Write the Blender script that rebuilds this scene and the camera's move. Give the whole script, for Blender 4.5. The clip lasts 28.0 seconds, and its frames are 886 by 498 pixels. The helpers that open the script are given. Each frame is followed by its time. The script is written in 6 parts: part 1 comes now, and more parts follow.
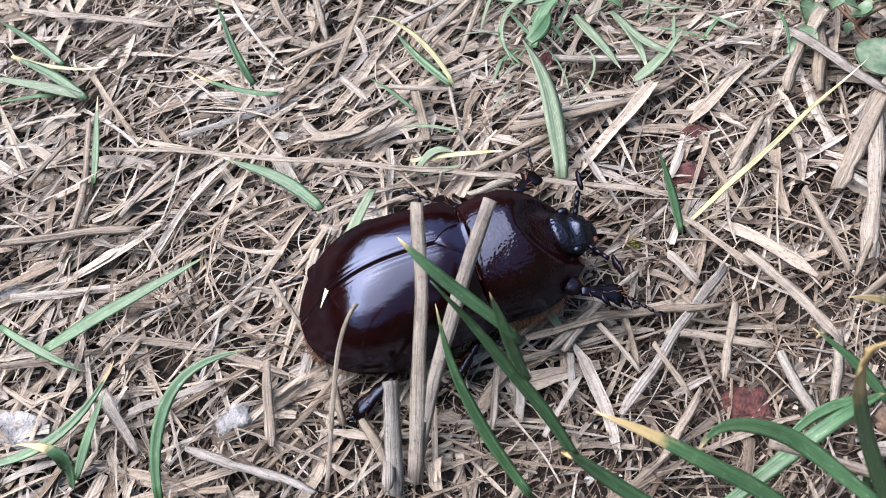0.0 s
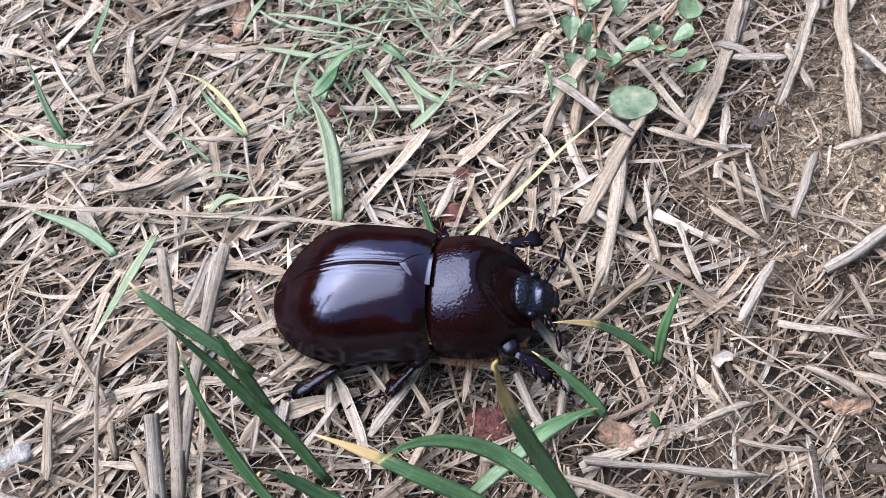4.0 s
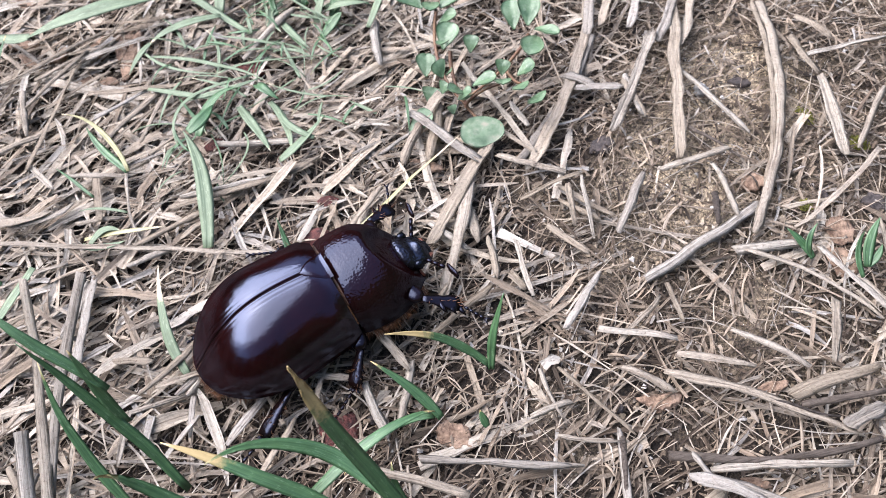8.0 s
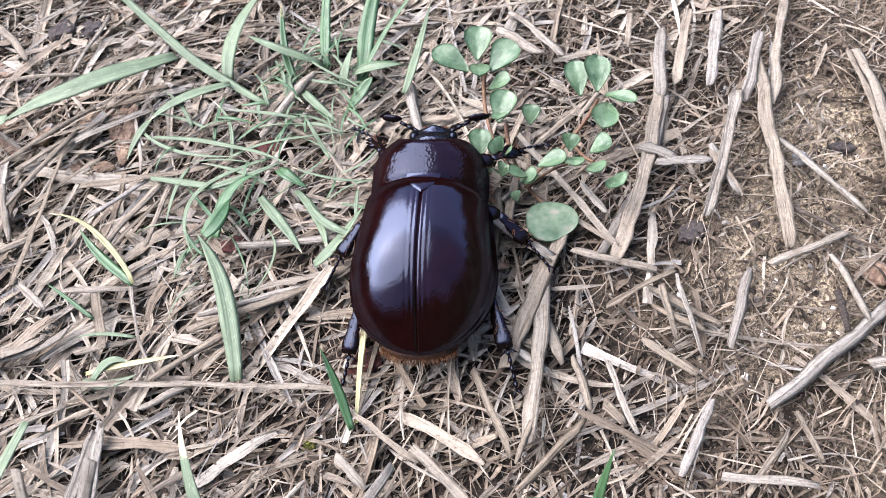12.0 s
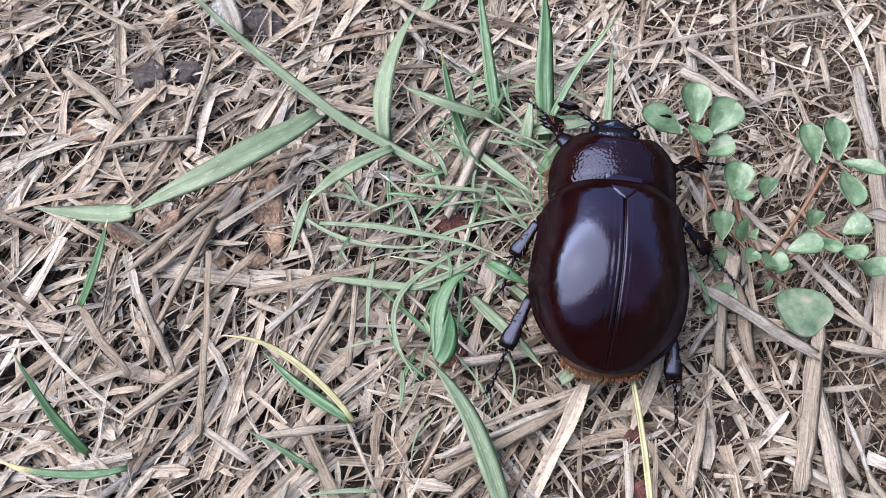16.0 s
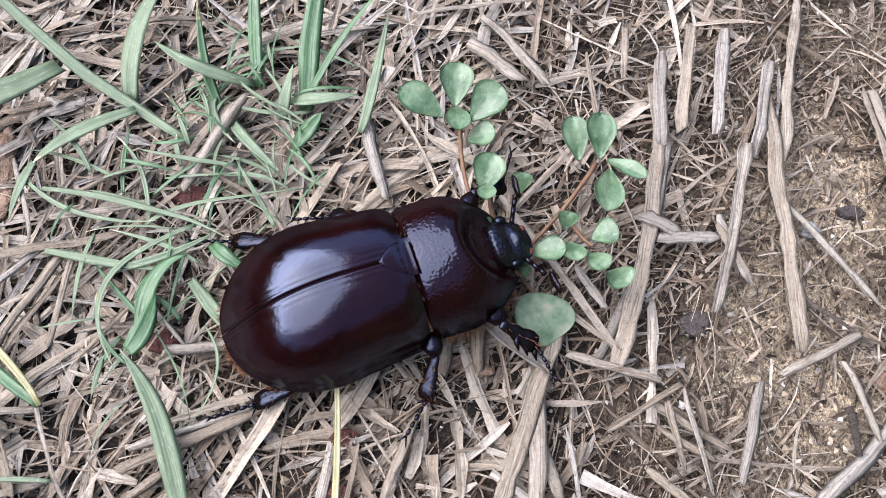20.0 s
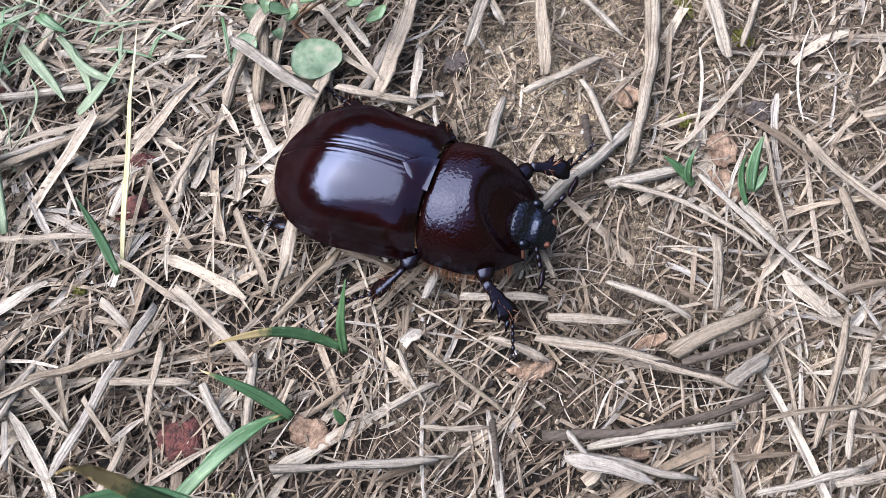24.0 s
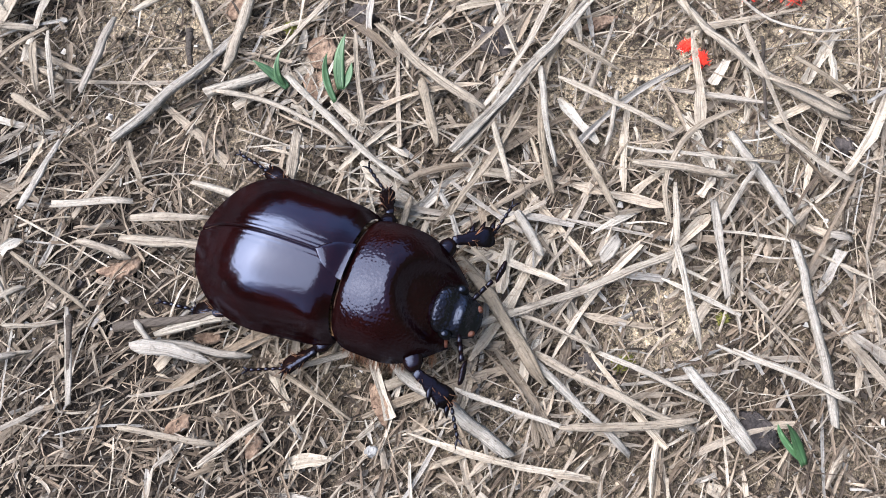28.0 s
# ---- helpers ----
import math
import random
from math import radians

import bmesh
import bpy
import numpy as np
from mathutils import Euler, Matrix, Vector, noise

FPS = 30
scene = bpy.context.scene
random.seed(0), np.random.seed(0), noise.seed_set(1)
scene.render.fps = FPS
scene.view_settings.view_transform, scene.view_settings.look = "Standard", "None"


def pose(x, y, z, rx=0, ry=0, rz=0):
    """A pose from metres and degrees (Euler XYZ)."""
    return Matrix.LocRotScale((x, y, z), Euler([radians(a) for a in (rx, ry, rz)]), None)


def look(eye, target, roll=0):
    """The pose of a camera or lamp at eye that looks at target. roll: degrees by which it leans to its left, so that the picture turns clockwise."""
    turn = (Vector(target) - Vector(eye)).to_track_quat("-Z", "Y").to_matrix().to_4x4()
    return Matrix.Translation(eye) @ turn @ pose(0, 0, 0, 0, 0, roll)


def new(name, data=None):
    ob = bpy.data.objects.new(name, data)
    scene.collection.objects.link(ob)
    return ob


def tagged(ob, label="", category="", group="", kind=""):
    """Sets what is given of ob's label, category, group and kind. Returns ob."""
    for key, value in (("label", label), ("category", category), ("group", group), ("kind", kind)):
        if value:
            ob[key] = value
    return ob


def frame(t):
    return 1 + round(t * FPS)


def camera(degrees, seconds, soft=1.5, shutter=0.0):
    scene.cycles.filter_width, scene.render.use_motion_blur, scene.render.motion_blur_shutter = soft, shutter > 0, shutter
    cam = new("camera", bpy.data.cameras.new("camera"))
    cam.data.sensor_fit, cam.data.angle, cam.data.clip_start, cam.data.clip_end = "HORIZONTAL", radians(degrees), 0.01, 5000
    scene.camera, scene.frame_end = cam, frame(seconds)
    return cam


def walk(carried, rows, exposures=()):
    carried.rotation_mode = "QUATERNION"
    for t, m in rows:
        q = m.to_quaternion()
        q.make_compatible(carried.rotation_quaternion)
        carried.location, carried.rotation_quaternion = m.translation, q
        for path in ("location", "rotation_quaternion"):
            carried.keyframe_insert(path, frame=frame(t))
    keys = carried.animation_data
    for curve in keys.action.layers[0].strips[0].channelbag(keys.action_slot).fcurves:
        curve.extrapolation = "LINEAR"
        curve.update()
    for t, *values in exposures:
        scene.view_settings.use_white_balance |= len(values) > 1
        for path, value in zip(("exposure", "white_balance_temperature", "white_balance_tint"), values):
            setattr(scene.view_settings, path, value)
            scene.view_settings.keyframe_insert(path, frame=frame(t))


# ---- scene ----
# lengths in the calls below are millimetres, turned into metres by MM
MM = 0.001
cam = camera(54.0, 28.0, soft=0.85)
# a small phone lens, focused on the beetle's back
cam.data.dof.use_dof, cam.data.dof.focus_distance, cam.data.dof.aperture_fstop = True, 0.114, 58
PATH = [
    (0, (0.02507, 0.03284, 0.09789), (0.02156, 0.08491, 0.01259), -12.14),
    (0.5, (0.02820, 0.03409, 0.09832), (0.02509, 0.08627, 0.01307), -11.89),
    (1, (0.02943, 0.03526, 0.09915), (0.02659, 0.08766, 0.01403), -11.93),
    (1.5, (0.03293, 0.03480, 0.09856), (0.02994, 0.08776, 0.01378), -12.39),
    (2, (0.03765, 0.03463, 0.09889), (0.03430, 0.08765, 0.01416), -13.12),
    (2.5, (0.04141, 0.03501, 0.09983), (0.03854, 0.08841, 0.01533), -12.92),
    (3, (0.04125, 0.03298, 0.10155), (0.04032, 0.08713, 0.01749), -11.26),
    (3.5, (0.04590, 0.03015, 0.10347), (0.04681, 0.08443, 0.01949), -9.63),
    (4, (0.04950, 0.02492, 0.10383), (0.05159, 0.07952, 0.02008), -8.70),
    (4.5, (0.05149, 0.02062, 0.10510), (0.05419, 0.07551, 0.02155), -8.58),
    (6.5, (0.06229, 0.00857, 0.10869), (0.06762, 0.06424, 0.02579), -7.75),
    (7, (0.05922, 0.01065, 0.10818), (0.06473, 0.06671, 0.02555), -7.75),
    (7.5, (0.06294, 0.01193, 0.10893), (0.06842, 0.06812, 0.02640), -7.69),
    (8, (0.06579, 0.01552, 0.11151), (0.07156, 0.07157, 0.02890), -7.42),
    (8.5, (0.06762, 0.01829, 0.10947), (0.07334, 0.07448, 0.02695), -7.51),
    (9, (0.07044, 0.01788, 0.11009), (0.07614, 0.07414, 0.02762), -7.80),
    (9.5, (0.07000, 0.01905, 0.11068), (0.07580, 0.07546, 0.02832), -7.90),
    (10, (0.06891, 0.02231, 0.10937), (0.07500, 0.07874, 0.02704), -7.65),
    (10.5, (0.06844, 0.02440, 0.10865), (0.07460, 0.08081, 0.02631), -7.50),
    (11, (0.06957, 0.03113, 0.10583), (0.07584, 0.08724, 0.02329), -7.67),
    (11.5, (0.06490, 0.03754, 0.10428), (0.07184, 0.09376, 0.02187), -7.95),
    (13.5, (0.04594, 0.06355, 0.10222), (0.05614, 0.11103, 0.01480), -5.46),
    (14, (0.03799, 0.06970, 0.10334), (0.05047, 0.11585, 0.01550), -2.83),
    (14.5, (0.03017, 0.07662, 0.10242), (0.04507, 0.12072, 0.01392), 0.52),
    (15, (0.02606, 0.08132, 0.10173), (0.04321, 0.12346, 0.01268), 3.48),
    (15.5, (0.02186, 0.08702, 0.10488), (0.04099, 0.12825, 0.01580), 4.14),
    (16, (0.02118, 0.08978, 0.10458), (0.04152, 0.12981, 0.01523), 5.46),
    (16.5, (0.02896, 0.09185, 0.11299), (0.05123, 0.13222, 0.02425), 6.46),
    (17, (0.03207, 0.09503, 0.11608), (0.05505, 0.13571, 0.02767), 6.73),
    (17.5, (0.03659, 0.08921, 0.11567), (0.06000, 0.12935, 0.02712), 7.27),
    (18, (0.04477, 0.09082, 0.11437), (0.06790, 0.12835, 0.02461), 9.04),
    (18.5, (0.04354, 0.09879, 0.10907), (0.06445, 0.13294, 0.01744), 11.01),
    (19, (0.04584, 0.09982, 0.09960), (0.06408, 0.12999, 0.00602), 11.58),
    (19.5, (0.05452, 0.09628, 0.09964), (0.07172, 0.12665, 0.00594), 11.63),
    (20, (0.05765, 0.08919, 0.10423), (0.07417, 0.12005, 0.01055), 10.54),
    (20.5, (0.06512, 0.08246, 0.10355), (0.08085, 0.11374, 0.00988), 9.06),
    (22.5, (0.07537, 0.06576, 0.11310), (0.08680, 0.09773, 0.01904), 1.90),
    (23, (0.07354, 0.05051, 0.10541), (0.08450, 0.08532, 0.01231), -1.06),
    (23.5, (0.07499, 0.03751, 0.10027), (0.08541, 0.07355, 0.00757), -3.22),
    (24, (0.08116, 0.03697, 0.10600), (0.09064, 0.07304, 0.01322), -4.96),
    (24.5, (0.09088, 0.03689, 0.11105), (0.09843, 0.07035, 0.01711), -6.86),
    (25, (0.10296, 0.03175, 0.11679), (0.10925, 0.06388, 0.02230), -8.89),
    (25.5, (0.11559, 0.02299, 0.11409), (0.12178, 0.05583, 0.01984), -10.75),
    (26, (0.12036, 0.01958, 0.11210), (0.12683, 0.05293, 0.01805), -11.34),
    (26.5, (0.12365, 0.01607, 0.11098), (0.12981, 0.04940, 0.01690), -11.88),
    (27, (0.12630, 0.01198, 0.10986), (0.13252, 0.04568, 0.01591), -12.01),
    (27.5, (0.12816, 0.00899, 0.10805), (0.13469, 0.04314, 0.01429), -11.74),
    (28, (0.12938, 0.00580, 0.10458), (0.13603, 0.04044, 0.01101), -12.30),
]
walk(cam, [(t, look(eye, target, roll)) for t, eye, target, roll in PATH], exposures=[(0.0, 2.36, 6700, 18), (12.0, 2.48, 6700, 18), (15.0, 2.2, 6650, 18), (18.0, 2.2, 6650, 18), (19.0, 2.12, 6650, 18), (20.0, 2.26, 6650, 18), (24.0, 2.40, 6650, 16), (28.0, 2.44, 6700, 13)])

# ---- world and light: a bright overcast sky, open overhead ----
world = bpy.data.worlds.new("overcast_sky")
scene.world = world
world.use_nodes = True
wn, wl = world.node_tree.nodes, world.node_tree.links
sky = wn.new("ShaderNodeTexSky")
sky.sky_type, sky.sun_disc = "NISHITA", False
sky.sun_elevation, sky.sun_rotation = radians(52), radians(-60)
sky.air_density, sky.dust_density, sky.ozone_density = 1.0, 1.6, 1.2
wl.new(sky.outputs["Color"], wn["Background"].inputs["Color"])
wn["Background"].inputs["Strength"].default_value = 0.085

sun = new("sun", bpy.data.lights.new("sun", "SUN"))
sun.data.energy, sun.data.angle, sun.data.color = 2.1, radians(76), (0.95, 0.97, 1.0)
sun.matrix_world = look((0, 0, 1), (0.533, -0.308, 0.21))

# ---- materials ----
def material(name, rough=0.8, metal=0.0):
    m = bpy.data.materials.new(name)
    m.use_nodes = True
    b = m.node_tree.nodes["Principled BSDF"]
    b.inputs["Roughness"].default_value = rough
    b.inputs["Metallic"].default_value = metal
    return m, m.node_tree.nodes, m.node_tree.links, b


def tex(n, l, scale, detail=6.0, coord="Object", rough=0.6, stretch=None, attr=None):
    """Noise in the object's space, or along the grain attribute; scale is cycles per metre."""
    t = n.new("ShaderNodeTexNoise")
    t.inputs["Scale"].default_value = scale
    t.inputs["Detail"].default_value = detail
    t.inputs["Roughness"].default_value = rough
    if attr:
        a = n.new("ShaderNodeAttribute")
        a.attribute_name = attr
        src = a.outputs["Vector"]
    else:
        src = n.new("ShaderNodeTexCoord").outputs[coord]
    if stretch:
        mp = n.new("ShaderNodeMapping")
        mp.inputs["Scale"].default_value = stretch
        l.new(src, mp.inputs["Vector"])
        src = mp.outputs["Vector"]
    l.new(src, t.inputs["Vector"])
    return t.outputs["Fac"]


def ramp(n, l, fac, stops):
    r = n.new("ShaderNodeValToRGB")
    while len(r.color_ramp.elements) < len(stops):
        r.color_ramp.elements.new(0.5)
    for e, (p, c) in zip(r.color_ramp.elements, stops):
        e.position, e.color = p, (*c, 1)
    l.new(fac, r.inputs["Fac"])
    return r.outputs["Color"]


def mix(n, l, fac, a, b, blend="MIX"):
    x = n.new("ShaderNodeMix")
    x.data_type, x.blend_type = "RGBA", blend
    for sock, v in ((x.inputs[0], fac), (x.inputs[6], a), (x.inputs[7], b)):
        if isinstance(v, (int, float)):
            sock.default_value = v
        elif isinstance(v, tuple):
            sock.default_value = (*v, 1)
        else:
            l.new(v, sock)
    return x.outputs[2]


def bump(n, l, b, height, strength, distance):
    k = n.new("ShaderNodeBump")
    k.inputs["Strength"].default_value = strength
    k.inputs["Distance"].default_value = distance
    l.new(height, k.inputs["Height"])
    if b.inputs["Normal"].links:
        l.new(b.inputs["Normal"].links[0].from_socket, k.inputs["Normal"])
    l.new(k.outputs["Normal"], b.inputs["Normal"])


def soil_material():
    m, n, l, b = material("dry_soil", 0.95)
    at = n.new("ShaderNodeAttribute")
    at.attribute_name = "sand"
    edge = n.new("ShaderNodeMath")
    edge.operation, edge.use_clamp = "MULTIPLY_ADD", True
    edge.inputs[1].default_value = 1.5
    l.new(at.outputs["Fac"], edge.inputs[0])
    off = n.new("ShaderNodeMath")
    off.operation = "SUBTRACT"
    l.new(tex(n, l, 130, 5), off.inputs[0])
    off.inputs[1].default_value = 0.62
    l.new(off.outputs[0], edge.inputs[2])
    # humus under the mat, deepened to put the gaps' shade into its colour
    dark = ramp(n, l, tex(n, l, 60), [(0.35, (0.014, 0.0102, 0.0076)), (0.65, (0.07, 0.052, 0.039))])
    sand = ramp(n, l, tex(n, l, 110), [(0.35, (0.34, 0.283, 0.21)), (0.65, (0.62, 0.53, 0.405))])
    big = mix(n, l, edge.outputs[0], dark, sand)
    fine = ramp(n, l, tex(n, l, 1500, 8), [(0.38, (0.14, 0.12, 0.10)), (0.48, (0.85, 0.82, 0.77)), (0.62, (1.5, 1.45, 1.38))])
    grain = n.new("ShaderNodeTexVoronoi")
    grain.inputs["Scale"].default_value = 4600
    l.new(n.new("ShaderNodeTexCoord").outputs["Object"], grain.inputs["Vector"])
    speck = ramp(n, l, grain.outputs["Color"], [(0.1, (0.25, 0.23, 0.21)), (0.45, (0.8, 0.78, 0.75)), (0.8, (1.2, 1.17, 1.1)), (0.95, (1.6, 1.57, 1.5))])
    both = mix(n, l, 0.9, fine, speck, "MULTIPLY")
    l.new(mix(n, l, 0.9, big, both, "MULTIPLY"), b.inputs["Base Color"])
    bump(n, l, b, tex(n, l, 2200, 8), 1.0, 0.0006)
    bump(n, l, b, tex(n, l, 420, 6), 0.9, 0.0014)
    bump(n, l, b, grain.outputs["Distance"], 1.0, 0.0004)
    return m


def straw_material(name, tones, island=True, rough=0.62, bright=0.92):
    m, n, l, b = material(name, rough)
    if island:
        rnd = n.new("ShaderNodeNewGeometry").outputs["Random Per Island"]
    else:
        rnd = n.new("ShaderNodeObjectInfo").outputs["Random"]
    base = ramp(n, l, rnd, [(p, tuple(bright * k for k in c)) for p, c in tones])
    fibre = tex(n, l, 1.0, 6, attr="grain", stretch=(150, 9500, 1), rough=0.75)
    stain = tex(n, l, 260, 5, coord="Object")
    c = mix(n, l, 0.6, base, ramp(n, l, fibre, [(0.30, (0.22, 0.18, 0.15)), (0.41, (0.78, 0.75, 0.71)), (0.48, (0.97, 0.96, 0.95)), (0.62, (1.04, 1.04, 1.04))]), "MULTIPLY")
    stripe = tex(n, l, 1.0, 3, attr="grain", stretch=(45, 2600, 1))
    c = mix(n, l, 0.55, c, ramp(n, l, stripe, [(0.33, (0.30, 0.25, 0.21)), (0.40, (0.76, 0.73, 0.69)), (0.47, (1.0, 1.0, 1.0))]), "MULTIPLY")
    c = mix(n, l, 0.5, c, ramp(n, l, stain, [(0.28, (0.30, 0.25, 0.21)), (0.47, (0.93, 0.91, 0.89)), (0.7, (1.03, 1.03, 1.03))]), "MULTIPLY")
    fleck = tex(n, l, 1900, 5, rough=0.75)
    c = mix(n, l, 0.8, c, ramp(n, l, fleck, [(0.33, (0.35, 0.29, 0.23)), (0.43, (0.9, 0.88, 0.85)), (0.6, (1.06, 1.05, 1.02)), (0.7, (1.22, 1.2, 1.15))]), "MULTIPLY")
    l.new(c, b.inputs["Base Color"])
    b.inputs["Specular IOR Level"].default_value = 0.35
    bump(n, l, b, fibre, 0.9, 0.0004)
    bump(n, l, b, stripe, 0.8, 0.0006)
    return m


def green_material(name, dark, light, tip=None, rough=0.45):
    m, n, l, b = material(name, rough)
    fibre = tex(n, l, 1.0, 3, attr="grain", stretch=(60, 4200, 1))
    blot = tex(n, l, 330, 5)
    c = ramp(n, l, fibre, [(0.3, dark), (0.7, light)])
    c = mix(n, l, 0.6, c, ramp(n, l, blot, [(0.32, (0.55, 0.6, 0.5)), (0.55, (1, 1, 1)), (0.72, (1.35, 1.3, 1.2))]), "MULTIPLY")
    dust = tex(n, l, 1.0, 5, attr="grain", stretch=(700, 2600, 1), rough=0.7)
    c = mix(n, l, ramp(n, l, dust, [(0.56, (0, 0, 0)), (0.68, (0.5, 0.5, 0.5))]), c, tuple(0.09 + 1.5 * k for k in light))
    if tip:
        a = n.new("ShaderNodeAttribute")
        a.attribute_name = "dry"
        add = n.new("ShaderNodeMath")
        add.operation = "MULTIPLY_ADD"
        add.inputs[1].default_value, add.inputs[2].default_value = 0.7, -0.35
        l.new(tex(n, l, 700, 4), add.inputs[0])
        sm = n.new("ShaderNodeMath")
        sm.operation, sm.use_clamp = "ADD", True
        l.new(add.outputs[0], sm.inputs[0])
        l.new(a.outputs["Fac"], sm.inputs[1])
        c = mix(n, l, ramp(n, l, sm.outputs[0], [(0.42, (0, 0, 0)), (0.6, (1, 1, 1))]), c, tip)
    l.new(c, b.inputs["Base Color"])
    b.inputs["Transmission Weight"].default_value = 0.0
    b.inputs["Subsurface Weight"].default_value = 0.0
    bump(n, l, b, fibre, 0.5, 0.0002)
    return m


def shell_material(name, deep, warm, rough=0.12, grain=0.0, grain_scale=3000, most=0.13, wrinkle=0.05):
    """Dark body colour under a lacquer-like gloss, smooth on the crests and pitted elsewhere."""
    m, n, l, b = material(name, 0.6)
    l.new(ramp(n, l, tex(n, l, 160, 4), [(0.35, deep), (0.68, warm)]), b.inputs["Base Color"])
    b.inputs["Specular IOR Level"].default_value = 0.0
    bump(n, l, b, tex(n, l, 500, 3), 0.06, 0.0004)
    bump(n, l, b, tex(n, l, 2600, 4, stretch=(0.45, 1, 1)), wrinkle, 0.00022)
    if grain:
        v = n.new("ShaderNodeTexVoronoi")
        v.feature = "SMOOTH_F1"
        v.inputs["Scale"].default_value = grain_scale
        l.new(n.new("ShaderNodeTexCoord").outputs["Object"], v.inputs["Vector"])
        patch = ramp(n, l, tex(n, l, 170, 3), [(0.36, (0.06, 0.06, 0.06)), (0.54, (1, 1, 1))])
        pits = mix(n, l, 1.0, ramp(n, l, v.outputs["Distance"], [(0.0, (0, 0, 0)), (0.6, (1, 1, 1))]), patch, "MULTIPLY")
        bump(n, l, b, pits, grain, 0.0002)
    # the reflected sky's blue is put into the gloss colour
    gloss = n.new("ShaderNodeBsdfGlossy")
    gloss.inputs["Color"].default_value = (0.29, 0.35, 0.51, 1)
    l.new(ramp(n, l, tex(n, l, 900, 6), [(0.42, (rough,) * 3), (0.75, (rough * 1.8,) * 3)]), gloss.inputs["Roughness"])
    fres = n.new("ShaderNodeFresnel")
    fres.inputs["IOR"].default_value = 1.62
    # gloss held down at the rim, so the sides look shaded
    cap = n.new("ShaderNodeMath")
    cap.operation = "MINIMUM"
    cap.inputs[1].default_value = most
    l.new(fres.outputs[0], cap.inputs[0])
    for node in (gloss, fres):
        l.new(b.inputs["Normal"].links[0].from_socket, node.inputs["Normal"])
    out = n.new("ShaderNodeMixShader")
    l.new(cap.outputs[0], out.inputs[0])
    l.new(b.outputs[0], out.inputs[1])
    l.new(gloss.outputs[0], out.inputs[2])
    l.new(out.outputs[0], n["Material Output"].inputs["Surface"])
    return m


def plain_material(name, a, c, scale=400, rough=0.8, relief=0.6, dist=0.0005):
    m, n, l, b = material(name, rough)
    l.new(ramp(n, l, tex(n, l, scale, 6), [(0.35, a), (0.65, c)]), b.inputs["Base Color"])
    bump(n, l, b, tex(n, l, scale * 2.5, 6), relief, dist)
    return m


TAN = [(0.0, (0.12, 0.092, 0.068)), (0.22, (0.25, 0.205, 0.16)), (0.5, (0.335, 0.29, 0.238)), (0.78, (0.365, 0.33, 0.288)), (1.0, (0.40, 0.392, 0.378))]
PALE = [(0.0, (0.25, 0.202, 0.154)), (0.25, (0.375, 0.323, 0.262)), (0.55, (0.425, 0.378, 0.314)), (0.85, (0.45, 0.414, 0.36)), (1.0, (0.47, 0.448, 0.41))]
def grit_material():
    m, n, l, b = material("soil_grit", 0.85)
    rnd = n.new("ShaderNodeNewGeometry").outputs["Random Per Island"]
    c = ramp(n, l, rnd, [(0.0, (0.022, 0.016, 0.012)), (0.45, (0.085, 0.064, 0.047)), (0.74, (0.24, 0.188, 0.13)), (0.93, (0.42, 0.355, 0.27)), (1.0, (0.75, 0.73, 0.70))])
    l.new(mix(n, l, 0.5, c, ramp(n, l, tex(n, l, 3500, 4), [(0.35, (0.4, 0.4, 0.4)), (0.6, (1, 1, 1))]), "MULTIPLY"), b.inputs["Base Color"])
    return m


GRIT = grit_material()
SOIL = soil_material()
PALE_LITTER = straw_material("bleached_straw_litter", PALE, bright=1.08)
LITTER = straw_material("dry_straw_litter", TAN)
BROWN_LITTER = straw_material("rotting_straw_litter", [(0.0, (0.06, 0.044, 0.033)), (0.4, (0.20, 0.158, 0.121)), (0.75, (0.33, 0.275, 0.217)), (1.0, (0.41, 0.362, 0.302))], bright=1.16)
CHAFF = straw_material("weathered_chaff", [(0.0, (0.022, 0.016, 0.0115)), (0.4, (0.082, 0.061, 0.045)), (0.75, (0.20, 0.157, 0.119)), (1.0, (0.37, 0.315, 0.252))], bright=1.28)
STRAW = straw_material("dry_straw", [(0.0, (0.25, 0.212, 0.165)), (0.5, (0.345, 0.305, 0.253)), (1.0, (0.40, 0.38, 0.345))], island=False, bright=1.0)
GREY_STRAW = straw_material("weathered_grey_straw", [(0.0, (0.29, 0.27, 0.243)), (1.0, (0.38, 0.365, 0.34))], island=False, bright=1.0)
DARK_STICK = straw_material("dark_stick", [(0.0, (0.055, 0.045, 0.04)), (1.0, (0.12, 0.10, 0.085))], island=False)
GRASS = green_material("grass_green", (0.026, 0.074, 0.034), (0.066, 0.145, 0.06), (0.42, 0.32, 0.15))
PALE_GRASS = green_material("dusty_grass_green", (0.082, 0.125, 0.074), (0.135, 0.182, 0.112), (0.52, 0.46, 0.33), 0.6)
YELLOW_GRASS = green_material("yellowing_grass", (0.20, 0.195, 0.09), (0.34, 0.31, 0.17), (0.56, 0.48, 0.34))
STEM = plain_material("weed_stem", (0.10, 0.045, 0.026), (0.17, 0.10, 0.05), 500, 0.6)
ELYTRA = shell_material("elytra_shell", (0.004, 0.0009, 0.0009), (0.0088, 0.0016, 0.0015), 0.10, wrinkle=0.10)
MEMBRANE = plain_material("neck_skin", (0.006, 0.003, 0.002), (0.06, 0.021, 0.007), 900, 0.7, 0.8)
PRONOTUM = shell_material("pronotum_shell", (0.0042, 0.0013, 0.0014), (0.009, 0.0021, 0.0020), 0.11, 0.2, 2800)
HEAD = shell_material("head_shell", (0.0028, 0.0028, 0.0034), (0.006, 0.0045, 0.0045), 0.2, 0.5, 2400)
